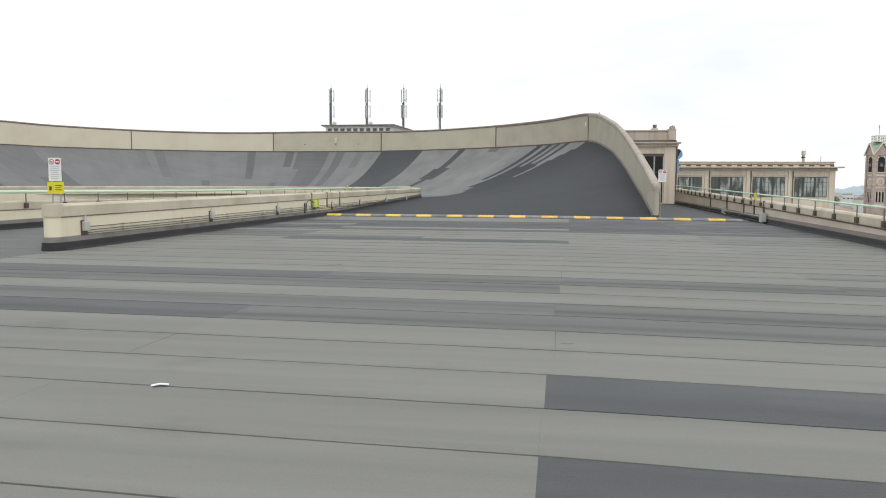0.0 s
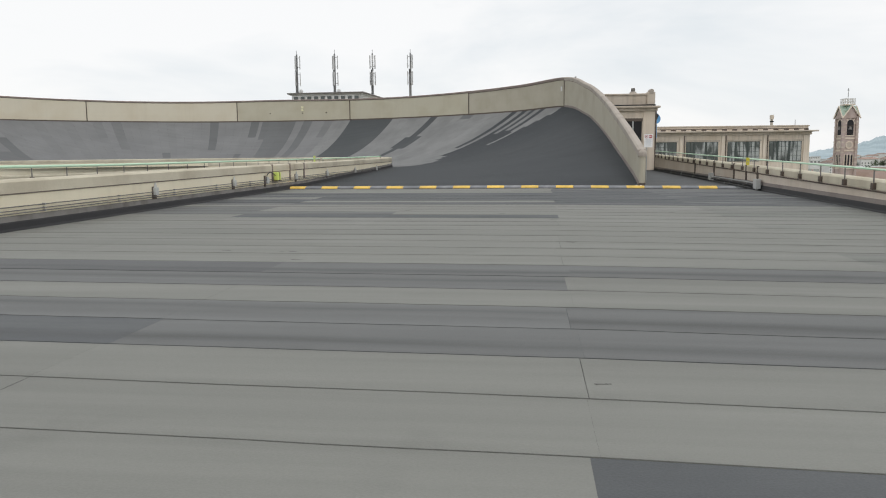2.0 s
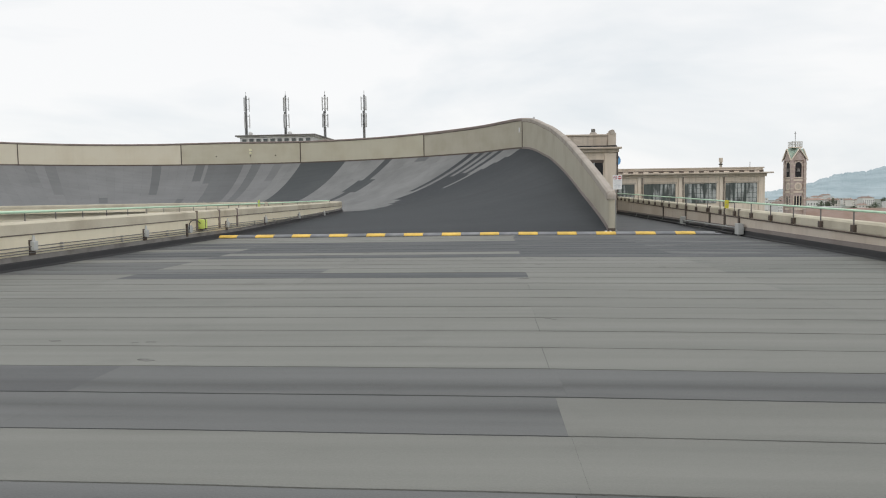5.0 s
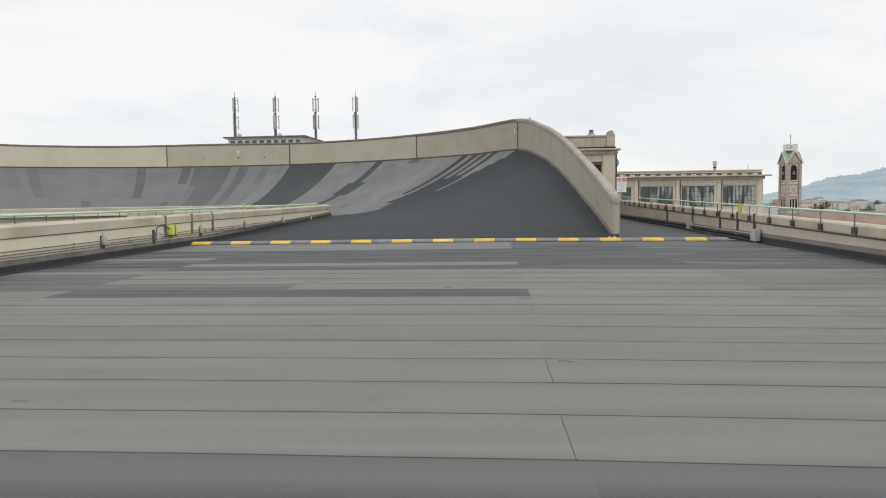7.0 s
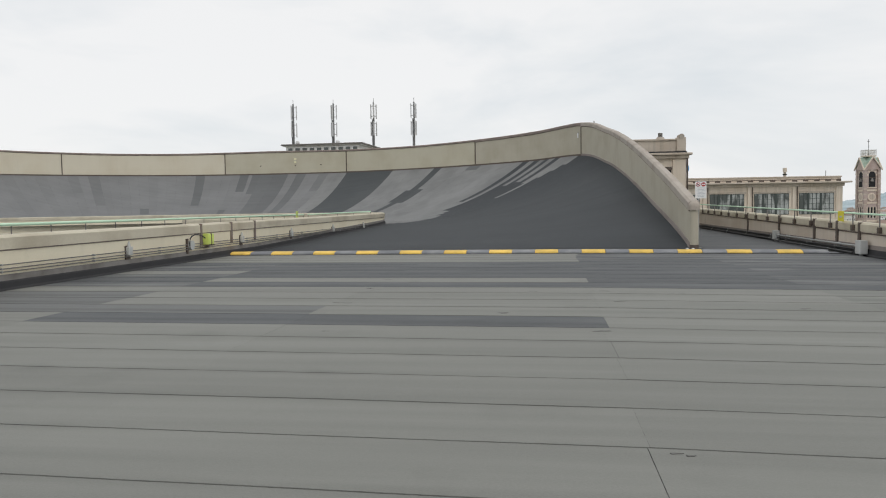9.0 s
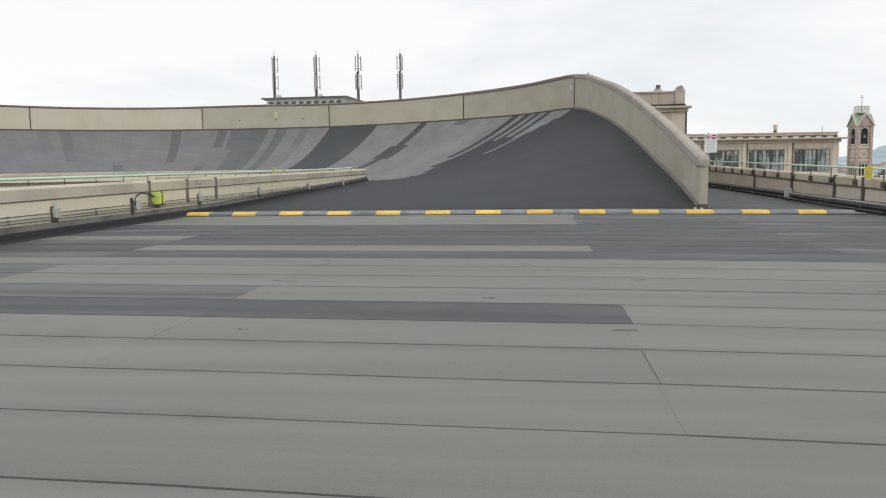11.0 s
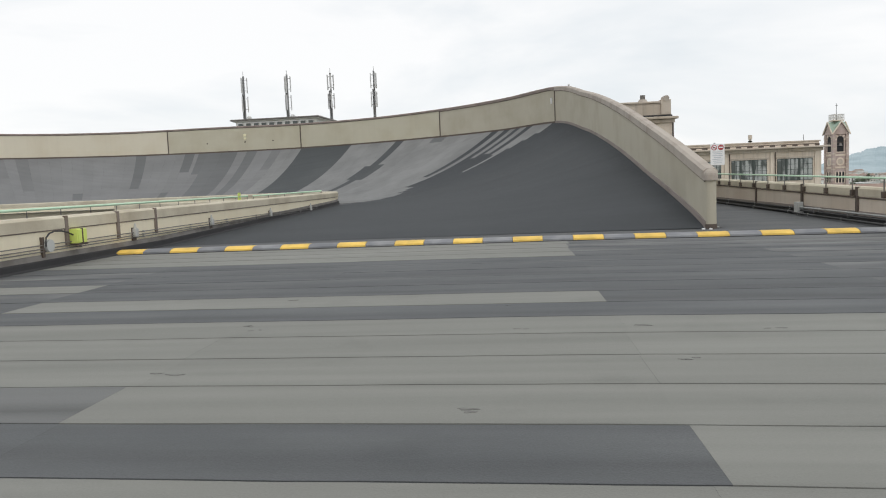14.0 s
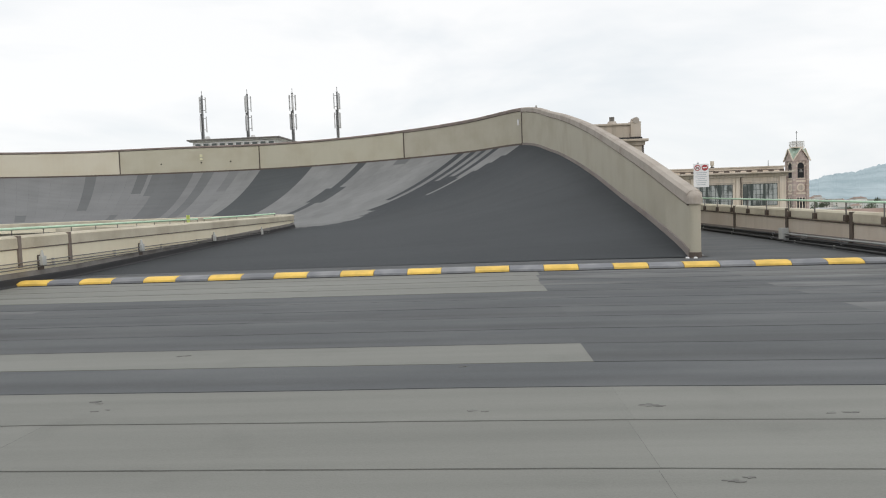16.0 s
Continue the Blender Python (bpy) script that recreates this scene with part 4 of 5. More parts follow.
t = thing("prohibition_sign", pose(-9.66, -19.4, LTOP(-19.4), 0, 0, 2))
sign_board(t, -0.29, 0.79, 0.32, 0.54)
y = part("yellow_board", one_box(-0.49, -0.08, -0.016, 0.0, 0.22, 0.50, 0.004), M_YPLATE, t, "yellow warning board")
for a, b, c, d in ((-0.44, -0.38, 0.30, 0.40), (-0.29, -0.12, 0.41, 0.425), (-0.29, -0.15, 0.36, 0.375), (-0.29, -0.13, 0.31, 0.325)):
    part("print_line", one_box(a, b, -0.02, -0.0165, c, d), M_BRACKET, y)
for x in (-0.39, -0.19):
    part("leg", tube(bmesh.new(), [(x, 0.025, 0.0), (x, 0.025, 1.0)], 0.022, 10), M_GALV, t)
tagged(t, "white prohibition sign above a yellow board on the wall", "sign")

t = thing("warning_plate", pose(RX(0.3) - 0.11, 0.3, RT(0.3) + 0.0))
part("plate", one_box(-0.012, 0.0, -0.24, 0.24, 0.0, 0.32, 0.004), M_YPLATE, t)
part("print_line", one_box(-0.016, -0.0125, -0.1, 0.1, 0.12, 0.17), M_GREYINK, t)
part("clamp", one_box(0.0, 0.035, -0.03, 0.03, 0.05, 0.12), M_GALV, t)
tagged(t, "yellow plate hung on the green railing", "sign")
t = thing("warning_plate", pose(FX + 0.11, 27.2, FTOP(27) + 0.05))
part("plate", one_box(0.0, 0.012, -0.25, 0.25, 0.02, 0.5, 0.004), M_LIME, t)
part("print_line", one_box(0.0125, 0.016, -0.1, 0.1, 0.2, 0.25), M_GREYINK, t)
tagged(t, "lime yellow plate hung on the well railing", "sign")

t = thing("paper_scrap", pose(-1.27, -30.36, ground_z(-1.3) + 0.004, 0, 0, 26))
bm = bmesh.new()
g = [[bm.verts.new((0.065 * i - 0.065, 0.024 * j - 0.024, 0.006 + 0.01 * ((i * j + i) % 2))) for j in range(3)] for i in range(3)]
for i in range(2):
    for j in range(2):
        bm.faces.new((g[i][j], g[i + 1][j], g[i + 1][j + 1], g[i][j + 1]))
r = bmesh.ops.extrude_face_region(bm, geom=list(bm.faces))
bmesh.ops.translate(bm, vec=(0, 0, 0.003), verts=[e for e in r["geom"] if isinstance(e, bmesh.types.BMVert)])
part("sheet", bm, M_PAPER, t)
tagged(t, "crumpled white paper scrap lying on the felt", "litter")


# ---------------------------------------------------------------- buildings behind
def window(parent, x, z, w, h, y, cols, rows, sill=True):
    """A steel window set into a wall that faces south: a dark reveal, panes and glazing bars."""
    win = part("window", one_box(x - w / 2, x + w / 2, y - 0.02, y + 0.1, z - h / 2, z + h / 2), M_PANE, parent, "steel-framed glazed window")
    f = 0.06
    for a, b, c, d in ((x - w / 2 - f, x + w / 2 + f, z + h / 2, z + h / 2 + f), (x - w / 2 - f, x + w / 2 + f, z - h / 2 - f, z - h / 2), (x - w / 2 - f, x - w / 2, z - h / 2, z + h / 2), (x + w / 2, x + w / 2 + f, z - h / 2, z + h / 2)):
        part("frame", one_box(a, b, y - 0.06, y + 0.05, c, d), M_FRAME, win)
    for k in range(1, cols):
        xx = x - w / 2 + w * k / cols
        wide = 0.17 if k % 3 == 2 else 0.035
        part("mullion", one_box(xx - wide, xx + wide, y - 0.07, y, z - h / 2, z + h / 2), M_FRAME, win)
    for k in range(1, rows):
        zz = z - h / 2 + h * k / rows
        part("bar", one_box(x - w / 2, x + w / 2, y - 0.05, y, zz - 0.025, zz + 0.025), M_FRAME, win)
    return win


# near pavilion at the end of the walkway
t = thing("pavilion", pose(11.72, 33.5, -0.3, 0, 0, 3))
part("wall", one_box(-4.3, 0, 0, 6, 0, 5.2), M_STONE, t)
part("cornice", one_box(-4.6, 0.42, -0.42, 6.4, 5.45, 5.62, 0.04), M_CORNICE, t)
part("cornice_soffit", one_box(-4.45, 0.22, -0.22, 6.2, 5.2, 5.45, 0.03), M_CORNICE, t)
# black strip gives the mossy gap over the cornice its painted shadow
part("roof_gutter", one_box(-4.4, 0.05, -0.2, 6.1, 5.62, 5.74), M_SKIRT, t, "black strip painting the shadowed, mossy gap above the cornice")
part("attic", one_box(-4.3, -0.1, 0.1, 6, 5.74, 6.55), M_CORNICE, t)
part("attic_coping", one_box(-4.4, 0.0, 0.0, 6.1, 6.55, 6.68, 0.03), M_CORNICE, t)
part("corner_pier", one_box(-0.66, 0.02, -0.06, 0.6, 5.75, 6.78, 0.04), M_CORNICE, t)
part("pier_cap", tube(bmesh.new(), [(-0.3, -0.1, 6.84), (-0.3, 0.64, 6.84)], 0.2, 14), M_WORN, t, "rounded stone scroll")
part("pier_cap", tube(bmesh.new(), [(-1.75, 0.5, 6.68), (-1.75, 0.5, 6.86)], 0.34, 14, 0.24), M_WORN, t)
part("vent_pot", tube(bmesh.new(), [(-1.75, 0.5, 6.86), (-1.75, 0.5, 7.15)], 0.17, 12), M_CONDUIT, t, "dark metal vent pot")
part("downpipe", tube(bmesh.new(), [(0.1, -0.12, 0), (0.1, -0.12, 5.2)], 0.06, 8), M_BRACKET, t)
part("pilaster", one_box(-0.95, 0.05, -0.08, 0.0, 0, 5.2, 0.02), M_STONE, t)
# black panel on the solid wall stands in for the porch's inner shade
part("porch_opening", one_box(-4.1, -1.05, -0.012, 0.3, 0.3, 4.35), M_BLACK, t, "flat black panel painting the shade inside the porch")
part("lintel", one_box(-4.15, -1.0, -0.06, 0.0, 4.35, 4.6), M_BROWN, t, "rusty brown lintel")
for xx in (-3.6, -2.7, -1.8):
    part("porch_post", one_box(xx - 0.06, xx + 0.06, -0.05, -0.012, 0.3, 4.35), M_GALV, t)
part("transom", one_box(-4.1, -1.05, -0.045, -0.012, 2.9, 3.0), M_FRAME, t)
tagged(t, "pale rendered roof pavilion with cornice and attic", "building")

t = thing("vent_duct", pose(13.35, 45.5, -0.3))
part("stand", one_box(-0.35, 0.35, -0.35, 0.35, 0, 3.1, 0.02), M_STONE, t)
part("duct", tube(bmesh.new(), [(0, 0, 3.1), (0, 0, 4.4), (0.05, -0.1, 4.75), (0.2, -0.35, 5.0), (0.35, -0.6, 5.05)], 0.5, 20), M_BLUE, t, "blue painted duct", True)
part("mouth", tube(bmesh.new(), [(0.36, -0.62, 5.05), (0.365, -0.625, 5.05)], 0.44, 20), M_BLACK, t, "dark duct mouth")
tagged(t, "blue ventilation duct bent towards the track", "duct")

# long glazed pavilion on the next wing
t = thing("long_pavilion", pose(47.6, 101.0, -27, 0, 0, 4.5))
W = 42
part("wall", one_box(-W, 0, 0, 12, 0, 31.0), M_STONE, t)
part("cornice", one_box(-W - 1, 1.1, -1.1, 13, 31.5, 31.75, 0.05), M_CORNICE, t)
part("cornice_soffit", one_box(-W - .5, 0.3, -0.3, 12.3, 31.0, 31.5, 0.05), M_CORNICE, t)
part("attic", one_box(-W, -0.15, 0.15, 12, 31.75, 32.4), M_STONE, t)
part("attic_coping", one_box(-W, 0.0, 0.0, 12.1, 32.4, 32.6, 0.03), M_CORNICE, t)
part("frieze", one_box(-W, -0.12, 0.08, 0.2, 31.76, 32.12), M_BROWN, t, "dark frieze behind the dentils")
for k in range(24):
    part("dentil", one_box(-1.3 - 1.7 * k - 0.42, -1.3 - 1.7 * k + 0.42, 0.0, 0.1, 31.78, 32.0), M_STONE, t)
for k in range(6):
    xc = -3.9 - 6.9 * k
    window(t, xc, 28.3, 5.2, 3.2, -0.04, 8, 4)
    part("pilaster", one_box(xc - 3.75, xc - 3.15, -0.18, 0, 20, 31.0, 0.03), M_STONE, t)
    part("surround", one_box(xc - 2.95, xc + 2.95, -0.1, 0, 30.0, 30.25), M_CORNICE, t)
    part("downpipe", tube(bmesh.new(), [(xc - 3.0, -0.22, 20), (xc - 3.0, -0.22, 31)], 0.08, 8), M_BRACKET, t)
part("pilaster", one_box(-0.95, 0.03, -0.18, 0, 20, 31.0, 0.03), M_STONE, t)
part("aerial", tube(bmesh.new(), [(-1.2, 3, 32.5), (-1.2, 3, 33.6)], 0.05, 6), M_STEEL, t)
tagged(t, "long pale pavilion with large steel windows and cornice", "building")

# lift house with its row of small windows behind the bank
t = thing("plant_house", pose(-29.6, 64.0, -0.2, 0, 0, -2))
part("wall", one_box(0, 9.2, 0, 14, 0, 9.4), M_PALE, t)
part("roof_slab", one_box(-0.5, 9.7, -0.5, 14.5, 9.5, 9.66, 0.03), M_CONDUIT, t, "grey flat roof slab")
part("fascia", one_box(-0.3, 9.5, -0.3, 14.3, 9.4, 9.5), M_PALE, t)
for k in range(10):
    xc = 0.55 + 0.9 * k
    w_ = part("window", one_box(xc - 0.27, xc + 0.27, -0.03, 0.05, 8.6, 9.2), M_GLASS, t)
    part("frame", one_box(xc - 0.45, xc + 0.45, -0.05, 0.02, 9.2, 9.34), M_WHITE, w_)
    part("frame", one_box(xc - 0.45, xc - 0.27, -0.05, 0.02, 8.6, 9.2), M_WHITE, w_)
tagged(t, "flat-roofed plant house with a row of small windows", "building")


def mast(m, k, drop):
    r = random.Random(k)
    t = thing("antenna_mast", m)
    part("pole", tube(bmesh.new(), [(0, 0, -drop), (0, 0, 5.95)], 0.11, 10), M_STEEL, t)
    part("spike", tube(bmesh.new(), [(0, 0, 5.95), (0, 0, 6.5)], 0.03, 6), M_STEEL, t)
    for lvl, z in enumerate((1.65, 3.9)):
        for a in (10, 130, 250):
            aa = radians(a + 17 * k)
            x, y = 0.4 * math.cos(aa), 0.4 * math.sin(aa)
            p = part("antenna_panel", one_box(-0.06, 0.06, -0.08, 0.08, 0, 1.85, 0.03), M_PANEL, t, "pale antenna panel")
            p.matrix_local = pose(x, y, z, 0, 0, math.degrees(aa))
            for zz in (0.3, 1.6):
                part("arm", tube(bmesh.new(), [(-0.34, 0, zz), (-0.06, 0, zz)], 0.03, 6), M_STEEL, p)
    if k < 2:
        part("dish", tube(bmesh.new(), [(0.55, -0.2, 0.9), (0.62, -0.32, 0.95)], 0.3, 14, 0.12), M_PANEL, t)
        part("dish_arm", tube(bmesh.new(), [(0.1, 0, 0.7), (0.57, -0.2, 0.9)], 0.035, 6), M_STEEL, t)
    part("ladder", one_box(-0.2, -0.12, -0.26, 0.02, 0, 3.8), M_STEEL, t)
    return tagged(t, "grey telecom mast with two tiers of antenna panels", "antenna mast", "masts on the plant house")


for k in range(4):
    inside = k in (1, 2)
    mast(pose(-31.1 + 5.25 * k, 71.5 + 0.5 * k, 9.4), k, -0.05 if inside else 1.25)
part("mast_plinth", one_box(-32.5, -13, 70, 75, -0.2, 8.2), M_CORNICE)
tagged(bpy.data.objects["mast_plinth"], "rendered block that carries the masts", "building")

t = thing("industrial_chimney", pose(440, 1434, -27))
part("stack", tube(bmesh.new(), [(0, 0, 0), (0, 0, 88)], 3.4, 14, 2.2), M_CORNICE, t)
part("head", tube(bmesh.new(), [(0, 0, 84), (0, 0, 87), (0, 0, 92)], 3.6, 14), M_STONE, t)
part("band", tube(bmesh.new(), [(0, 0, 79), (0, 0, 81)], 3.6, 14), M_BLACK, t)
tagged(t, "pale industrial chimney far beyond the roofs", "chimney")

# bell tower
t = thing("bell_tower", pose(126.8, 290, -26.4, 0, 0, 7))
hw, EAVE, TIP = 2.65, 40.3, 44.9
part("shaft", one_box(-hw, hw, -hw, hw, 0, EAVE + 0.6), M_BRICK, t)
for sx in (-1, 1):
    for sy in (-1, 1):
        part("buttress", one_box(sx * hw - 0.55, sx * hw + 0.55, sy * hw - 0.55, sy * hw + 0.55, 0, EAVE, 0.1), M_BRICK, t)
        for k in range(10):
            part("quoin", one_box(sx * hw - 0.6, sx * hw + 0.6, sy * hw - 0.6, sy * hw + 0.6, 20.4 + 2.0 * k, 20.9 + 2.0 * k), M_CORNICE, t)
for z in (20.0, 27.0, 31.8):
    part("string_course", one_box(-hw - 0.2, hw + 0.2, -hw - 0.2, hw + 0.2, z, z + 0.7), M_STONE, t, "pale stone band")
bm = bmesh.new()
apex = bm.verts.new((0, 0, TIP + 0.5))
e = hw + 0.9
mids = [bm.verts.new(p) for p in ((0, -e, TIP), (e, 0, TIP), (0, e, TIP), (-e, 0, TIP))]
cors = [bm.verts.new(p) for p in ((e, -e, EAVE - 0.3), (e, e, EAVE - 0.3), (-e, e, EAVE - 0.3), (-e, -e, EAVE - 0.3))]
for k in range(4):
    bm.faces.new((apex, mids[k], cors[k]))
    bm.faces.new((apex, cors[k], mids[(k + 1) % 4]))
part("roof", bm, M_COPPER, t, "green copper gabled roof")
for side in range(4):
    m = pose(0, 0, 0, 0, 0, 90 * side)
    bm = bmesh.new()
    pts = [(-hw - 0.55, EAVE - 0.2), (hw + 0.55, EAVE - 0.2), (0, TIP - 0.25)]
    fr = [[bm.verts.new((a, -hw - yy, z)) for a, z in pts] for yy in (-0.4, 0.5)]
    bm.faces.new(fr[0])
    bm.faces.new(fr[1][::-1])
    for k in range(3):
        bm.faces.new((fr[0][k], fr[1][k], fr[1][(k + 1) % 3], fr[0][(k + 1) % 3]))
    part("gable", bm, M_BRICK, t).matrix_local = m
    bm = bmesh.new()
    r, z0, z1 = 1.3, 33.4, 39.4
    prof = [(-r, z0), (r, z0)] + [(r * math.cos(a), z1 - r + r * math.sin(a)) for a in np.linspace(0, math.pi, 12)]
    q = [[bm.verts.new((x, -hw - yy, z)) for x, z in prof] for yy in (0.0, 0.12)]
    bm.faces.new(q[0])
    bm.faces.new(q[1][::-1])
    for k in range(len(prof)):
        bm.faces.new((q[0][k], q[0][(k + 1) % len(prof)], q[1][(k + 1) % len(prof)], q[1][k]))
    part("belfry_opening", bm, M_BLACK, t, "dark arched belfry opening").matrix_local = m
    for k in range(9):
        v = part("voussoir", one_box(1.32, 2.25, -0.2, 0.0, -0.26, 0.26), M_STONE if k % 2 == 0 else M_BRICK, t)
        v.matrix_local = m @ pose(0, -hw, z1 - r) @ pose(0, 0, 0, 0, -180 * k / 8, 0)
    part("belfry_sill", one_box(-1.9, 1.9, -hw - 0.3, -hw, z0 - 0.35, z0), M_STONE, t).matrix_local = m
    for xs in (-1.6, 1.6):
        part("jamb", one_box(xs - 0.28, xs + 0.28, -hw - 0.18, -hw, z0, z1 - r - 0.3), M_BRICK, t).matrix_local = m
    bm = bmesh.new()
    bmesh.ops.create_cone(bm, cap_ends=True, segments=14, radius1=0.75, radius2=0.35, depth=1.2, matrix=Matrix.Translation((0, -hw - 0.1, 36.2)))
    part("bell", bm, M_CONDUIT, t).matrix_local = m
    part("bell_beam", one_box(-1.25, 1.25, -hw - 0.17, -hw - 0.05, 36.9, 37.1), M_BRACKET, t).matrix_local = m
    part("medallion", tube(bmesh.new(), [(0, -hw, 29.6), (0, -hw - 0.2, 29.6)], 1.6, 18), M_STONE, t, "round pale stone medallion").matrix_local = m
    part("medallion_field", tube(bmesh.new(), [(0, -hw - 0.2, 29.6), (0, -hw - 0.24, 29.6)], 1.05, 18), M_CORNICE, t).matrix_local = m
    for xs in (-1.2, 0, 1.2):
        part("slit_window", one_box(xs - 0.33, xs + 0.33, -hw - 0.12, -hw, 21.6, 25.6), M_BLACK, t).matrix_local = m
    for xs in (-1.75, -0.6, 0.6, 1.75):
        part("slit_pier", one_box(xs - 0.17, xs + 0.17, -hw - 0.2, -hw, 21.4, 25.8), M_STONE, t).matrix_local = m
    for sx in (-1, 1):
        bm = bmesh.new()
        tube(bm, [(sx * e, -e, EAVE - 0.25), (0, -e, TIP + 0.05)], 0.26, 6)
        part("gable_coping", bm, M_STONE, t, "pale stone gable edge").matrix_local = m
part("platform", one_box(-2.0, 2.0, -2.0, 2.0, 45.2, 45.6), M_STONE, t)
for k in range(4):
    m = pose(0, 0, 0, 0, 0, 90 * k)
    part("platform_rail", one_box(-2.0, 2.0, -2.0, -1.88, 47.6, 47.85), M_PALE, t).matrix_local = m
    part("platform_rail", one_box(-2.0, 2.0, -2.0, -1.88, 46.5, 46.7), M_PALE, t).matrix_local = m
    for xs in (-1.95, -1.3, -0.65, 0, 0.65, 1.3):
        part("platform_post", one_box(xs - 0.09, xs + 0.09, -2.0, -1.88, 45.6, 47.6), M_PALE, t).matrix_local = m
part("cross", tube(bmesh.new(), [(0, 0, 45.3), (0, 0, 52.0)], 0.1, 6), M_STEEL, t)
part("cross_bar", one_box(-0.45, 0.45, -0.07, 0.07, 51.1, 51.3), M_STEEL, t)
tagged(t, "red brick bell tower with pale bands and copper roof", "bell tower")


# ---------------------------------------------------------------- town and hills
def house_proto(w, d, h, mat):
    t = thing("town_house")
    part("wall", one_box(-w / 2, w / 2, -d / 2, d / 2, 0, h), mat, t)
    bm = bmesh.new()
    e = 0.6
    v = [bm.verts.new(p) for p in ((-w / 2 - e, -d / 2 - e, h), (w / 2 + e, -d / 2 - e, h), (w / 2 + e, d / 2 + e, h), (-w / 2 - e, d / 2 + e, h), (-w / 2 + d * 0.3, 0, h + d * 0.22), (w / 2 - d * 0.3, 0, h + d * 0.22))]
    for f in ((0, 1, 5, 4), (1, 2, 5), (2, 3, 4, 5), (3, 0, 4), (3, 2, 1, 0)):
        bm.faces.new([v[k] for k in f])
    part("roof", bm, M_TILE, t, "clay tile hip roof")
    for s in range(int(h // 3.2)):
        n = int(w // 3.4)
        for k in range(n):
            xc = -w / 2 + w * (k + 0.5) / n
            part("window", one_box(xc - 0.55, xc + 0.55, -d / 2 - 0.05, -d / 2 + 0.02, 1 + 3.2 * s, 2.7 + 3.2 * s), M_GLASS, t)
    part("chimney", one_box(w * 0.2, w * 0.2 + 0.9, -0.5, 0.4, h, h + d * 0.22 + 1.2), M_BRICK, t)
    return tagged(t, "town house with clay tile roof below the factory", "house", "town houses")


def shed_proto(w, d, h):
    t = thing("flat_roofed_shed")
    part("wall", one_box(-w / 2, w / 2, -d / 2, d / 2, 0, h), M_PALE, t)
    part("roof", one_box(-w / 2 - 0.4, w / 2 + 0.4, -d / 2 - 0.4, d / 2 + 0.4, h, h + 0.5), M_PANEL, t)
    for k in range(int(w // 5)):
        part("window", one_box(-w / 2 + 1 + 5 * k, -w / 2 + 4 + 5 * k, -d / 2 - 0.06, -d / 2, h - 3.4, h - 1.4), M_GLASS, t)
    return tagged(t, "pale flat-roofed workshop in the town", "workshop", "town workshops")


protos = [house_proto(14, 11, 13, M_HOUSE), house_proto(22, 12, 16, M_PALE), house_proto(11, 10, 10, M_HOUSE), shed_proto(34, 18, 14)]
rt = random.Random(9)
first = {}
for k in range(170):
    az = radians(rt.uniform(17, 42))
    dist = 170 + 1900 * rt.random() ** 1.6
    x, y = dist * math.sin(az), dist * math.cos(az)
    if math.hypot(x - 127, y - 290) < 26 or (x < 60 and y < 125):
        continue
    j = k % 4
    m = pose(x, y, -27 + rt.uniform(-2, 0), 0, 0, rt.uniform(-30, 60))
    if j not in first:
        first[j] = protos[j]
        protos[j].matrix_world = m
    else:
        copy_thing(protos[j], m)
t = thing("church_nave", pose(152, 292, -27, 0, 0, -22))
part("wall", one_box(-18, 30, -11, 11, 0, 13), M_BRICK, t)
bm = bmesh.new()
v = [bm.verts.new(p) for p in ((-18.5, -12, 13), (31, -12, 13), (31, 12, 13), (-18.5, 12, 13), (-18.5, 0, 21), (31, 0, 21))]
for f in ((0, 1, 5, 4), (2, 3, 4, 5), (1, 2, 5), (3, 0, 4), (3, 2, 1, 0)):
    bm.faces.new([v[k] for k in f])
part("roof", bm, M_TILE, t, "red clay tile roof")
tagged(t, "brick church nave with a red tile roof", "church")


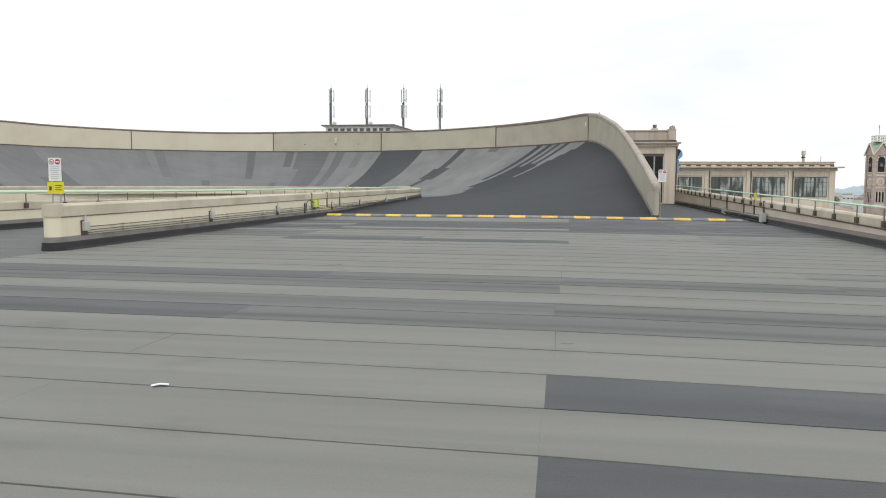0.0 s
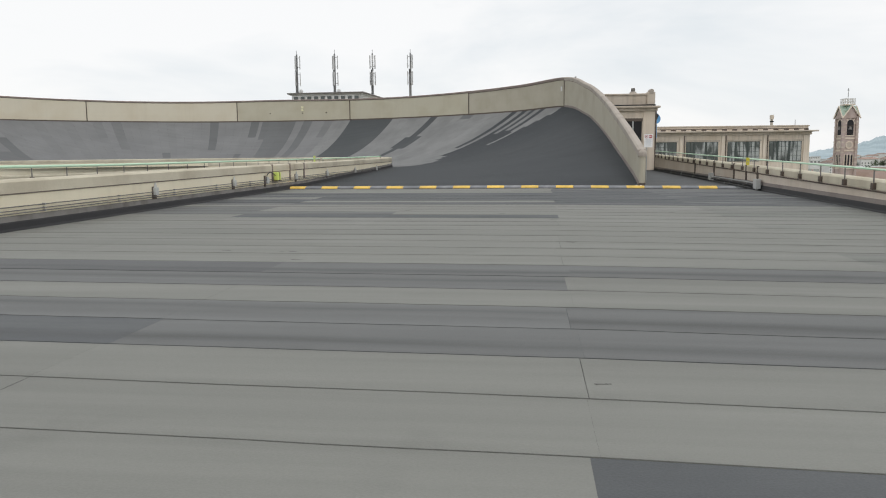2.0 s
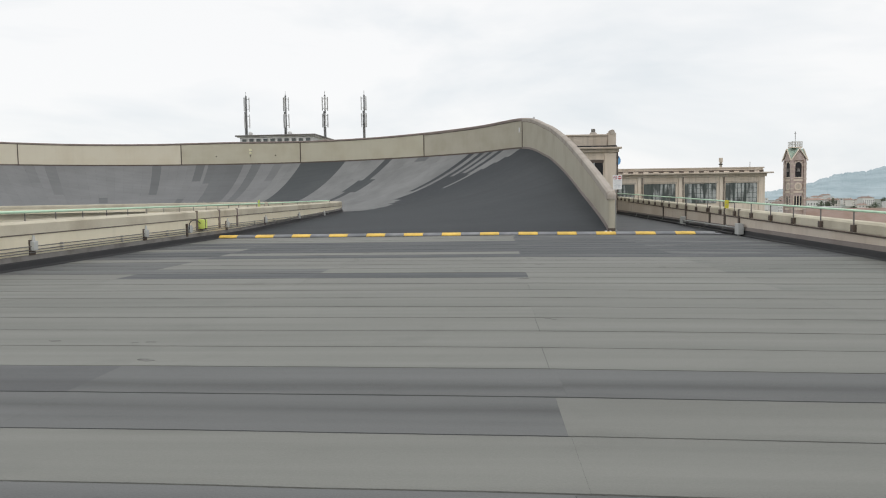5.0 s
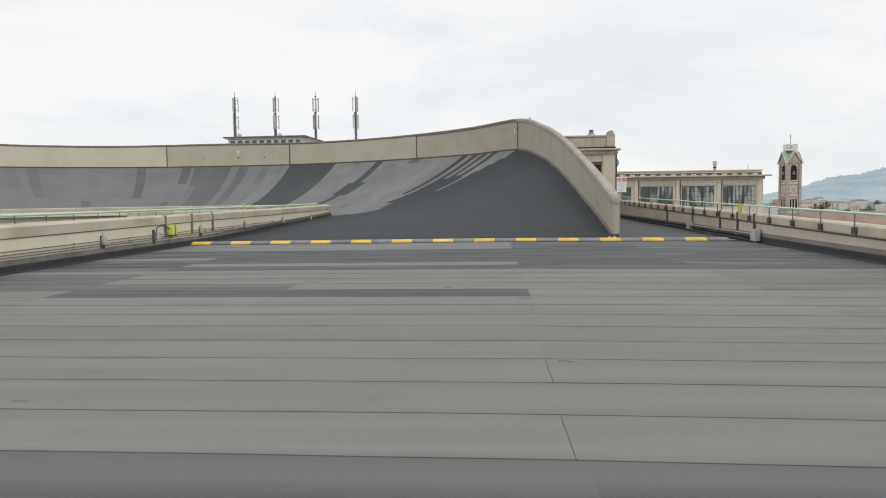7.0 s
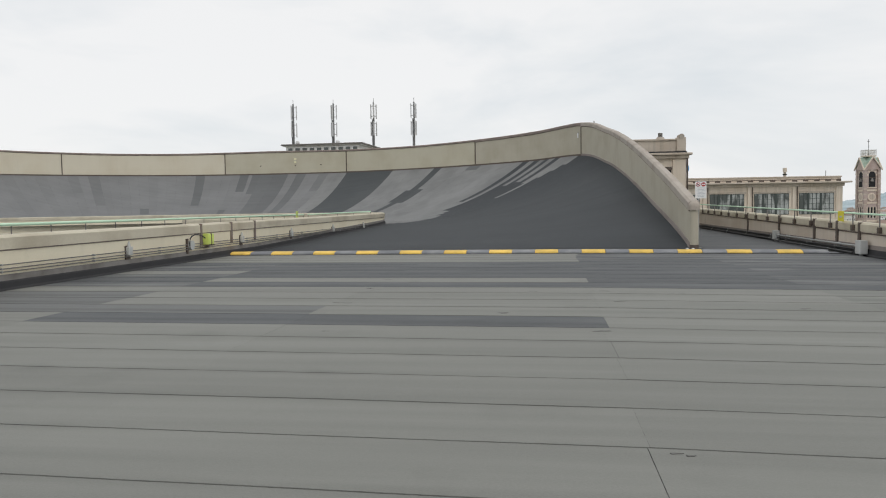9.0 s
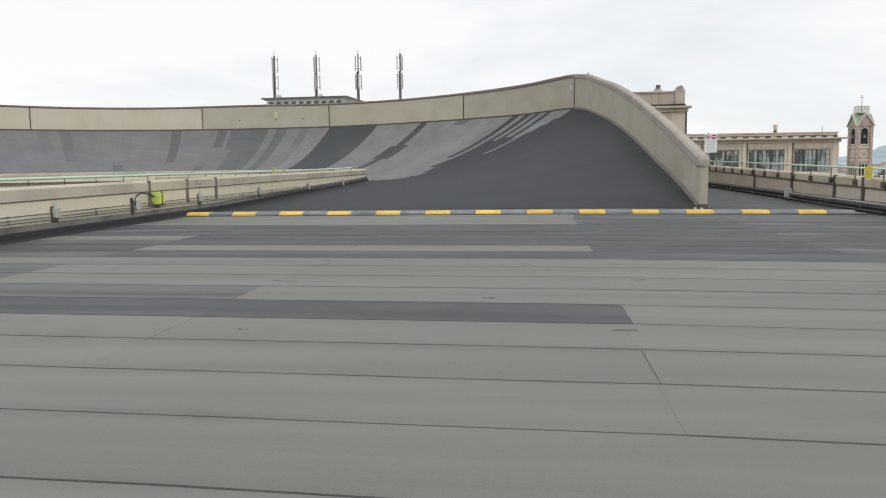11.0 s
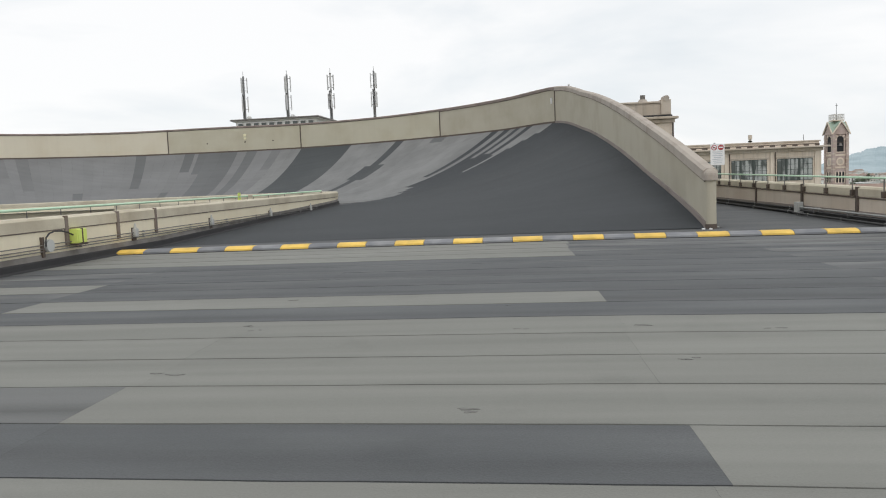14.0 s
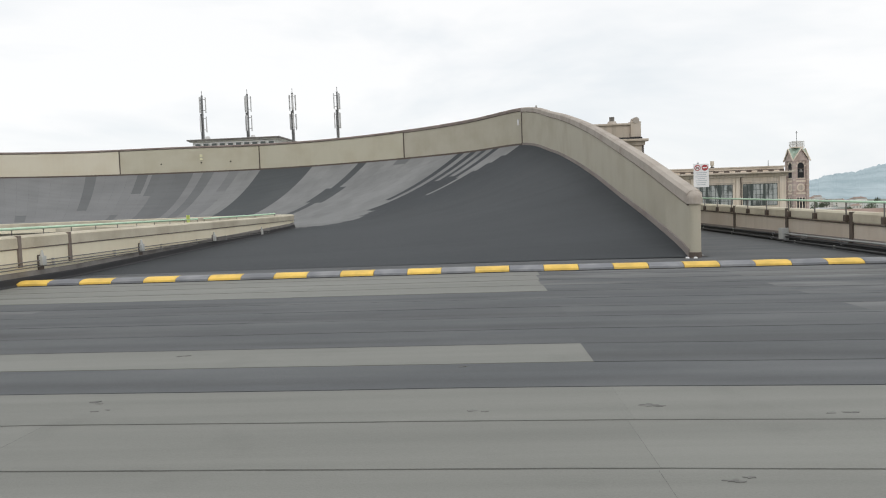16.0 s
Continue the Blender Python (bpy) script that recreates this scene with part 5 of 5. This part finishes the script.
def tree_proto(seed, h):
    r = random.Random(seed)
    t = thing("tree")
    part("trunk", tube(bmesh.new(), [(0, 0, 0), (0.1, 0, h * 0.3), (0, 0.15, h * 0.7)], 0.35, 8, 0.1), M_TRUNK, t)
    verts, faces = [], []
    for k in range(420):
        a, b, q = r.uniform(0, 6.283), r.uniform(-1, 1), r.random() ** 0.4
        rr = h * 0.3 * q * (1 + 0.3 * math.sin(3 * a + seed))
        c = Vector((rr * math.cos(a) * math.sqrt(1 - b * b), rr * math.sin(a) * math.sqrt(1 - b * b), h * 0.66 + h * 0.33 * q * b))
        n = Vector((r.uniform(-1, 1), r.uniform(-1, 1), r.uniform(-1, 1))).normalized()
        u = n.orthogonal().normalized() * r.uniform(0.3, 0.7)
        w = n.cross(u)
        i = len(verts)
        verts += [c - u, c + w, c + u, c - w + n * 0.2]
        faces.append((i, i + 1, i + 2, i + 3))
    me = bpy.data.meshes.new("crown")
    me.from_pydata(verts, [], faces)
    me.materials.append(M_LEAF)
    part("crown", me, None, t)
    return tagged(t, "leafy green street tree among the houses", "tree", "town trees")


trees = [tree_proto(1, 14), tree_proto(2, 17)]
seen = set()
for k in range(90):
    az = radians(rt.uniform(18, 42))
    dist = 160 + 1200 * rt.random() ** 1.5
    x, y = dist * math.sin(az), dist * math.cos(az)
    if math.hypot(x - 127, y - 290) < 15 or (x < 62 and y < 125):
        continue
    m = pose(x, y, -27, 0, 0, rt.uniform(0, 360))
    if k % 2 not in seen:
        seen.add(k % 2)
        trees[k % 2].matrix_world = m
    else:
        copy_thing(trees[k % 2], m)

# wooded hills east of the town: the ridge's elevation in degrees by its bearing
RIDGE = ((16, -0.3), (19, -0.2), (20.3, 0.0), (21.6, 0.2), (22.3, 0.36), (23.1, 0.66), (24, 0.98), (25, 1.13), (26, 1.2), (26.7, 1.38), (27.3, 1.56), (29, 1.75), (33, 2.2), (40, 2.6), (52, 2.0), (66, 1.2))


def hill_point(az, u):
    top = 3800 * math.tan(radians(np.interp(az, *zip(*RIDGE)))) + 30 + 7 * noise.noise(Vector((az * 2.3, 1, 0))) + 5 * noise.noise(Vector((az * 8, 3, 0))) + 4.5 * noise.noise(Vector((az * 23, 4, 0)))
    d = 2500 + 1300 * u
    z = -28 + max(0.0, top) * math.sin(u * math.pi / 2) ** 1.3 + 9 * u * (1 - u * u) * noise.noise(Vector((az * 2.2, u * 5, 7))) + 3 * u * noise.noise(Vector((az * 14, u * 9, 2)))
    return Vector((d * math.sin(radians(az)), d * math.cos(radians(az)), z))


bm = bmesh.new()
NA, NR = 700, 26
rows = [[bm.verts.new(hill_point(16 + 50 * i / NA, j / NR)) for j in range(NR + 1)] for i in range(NA + 1)]
for q, w in zip(rows, rows[1:]):
    for j in range(NR):
        bm.faces.new((q[j], w[j], w[j + 1], q[j + 1]))
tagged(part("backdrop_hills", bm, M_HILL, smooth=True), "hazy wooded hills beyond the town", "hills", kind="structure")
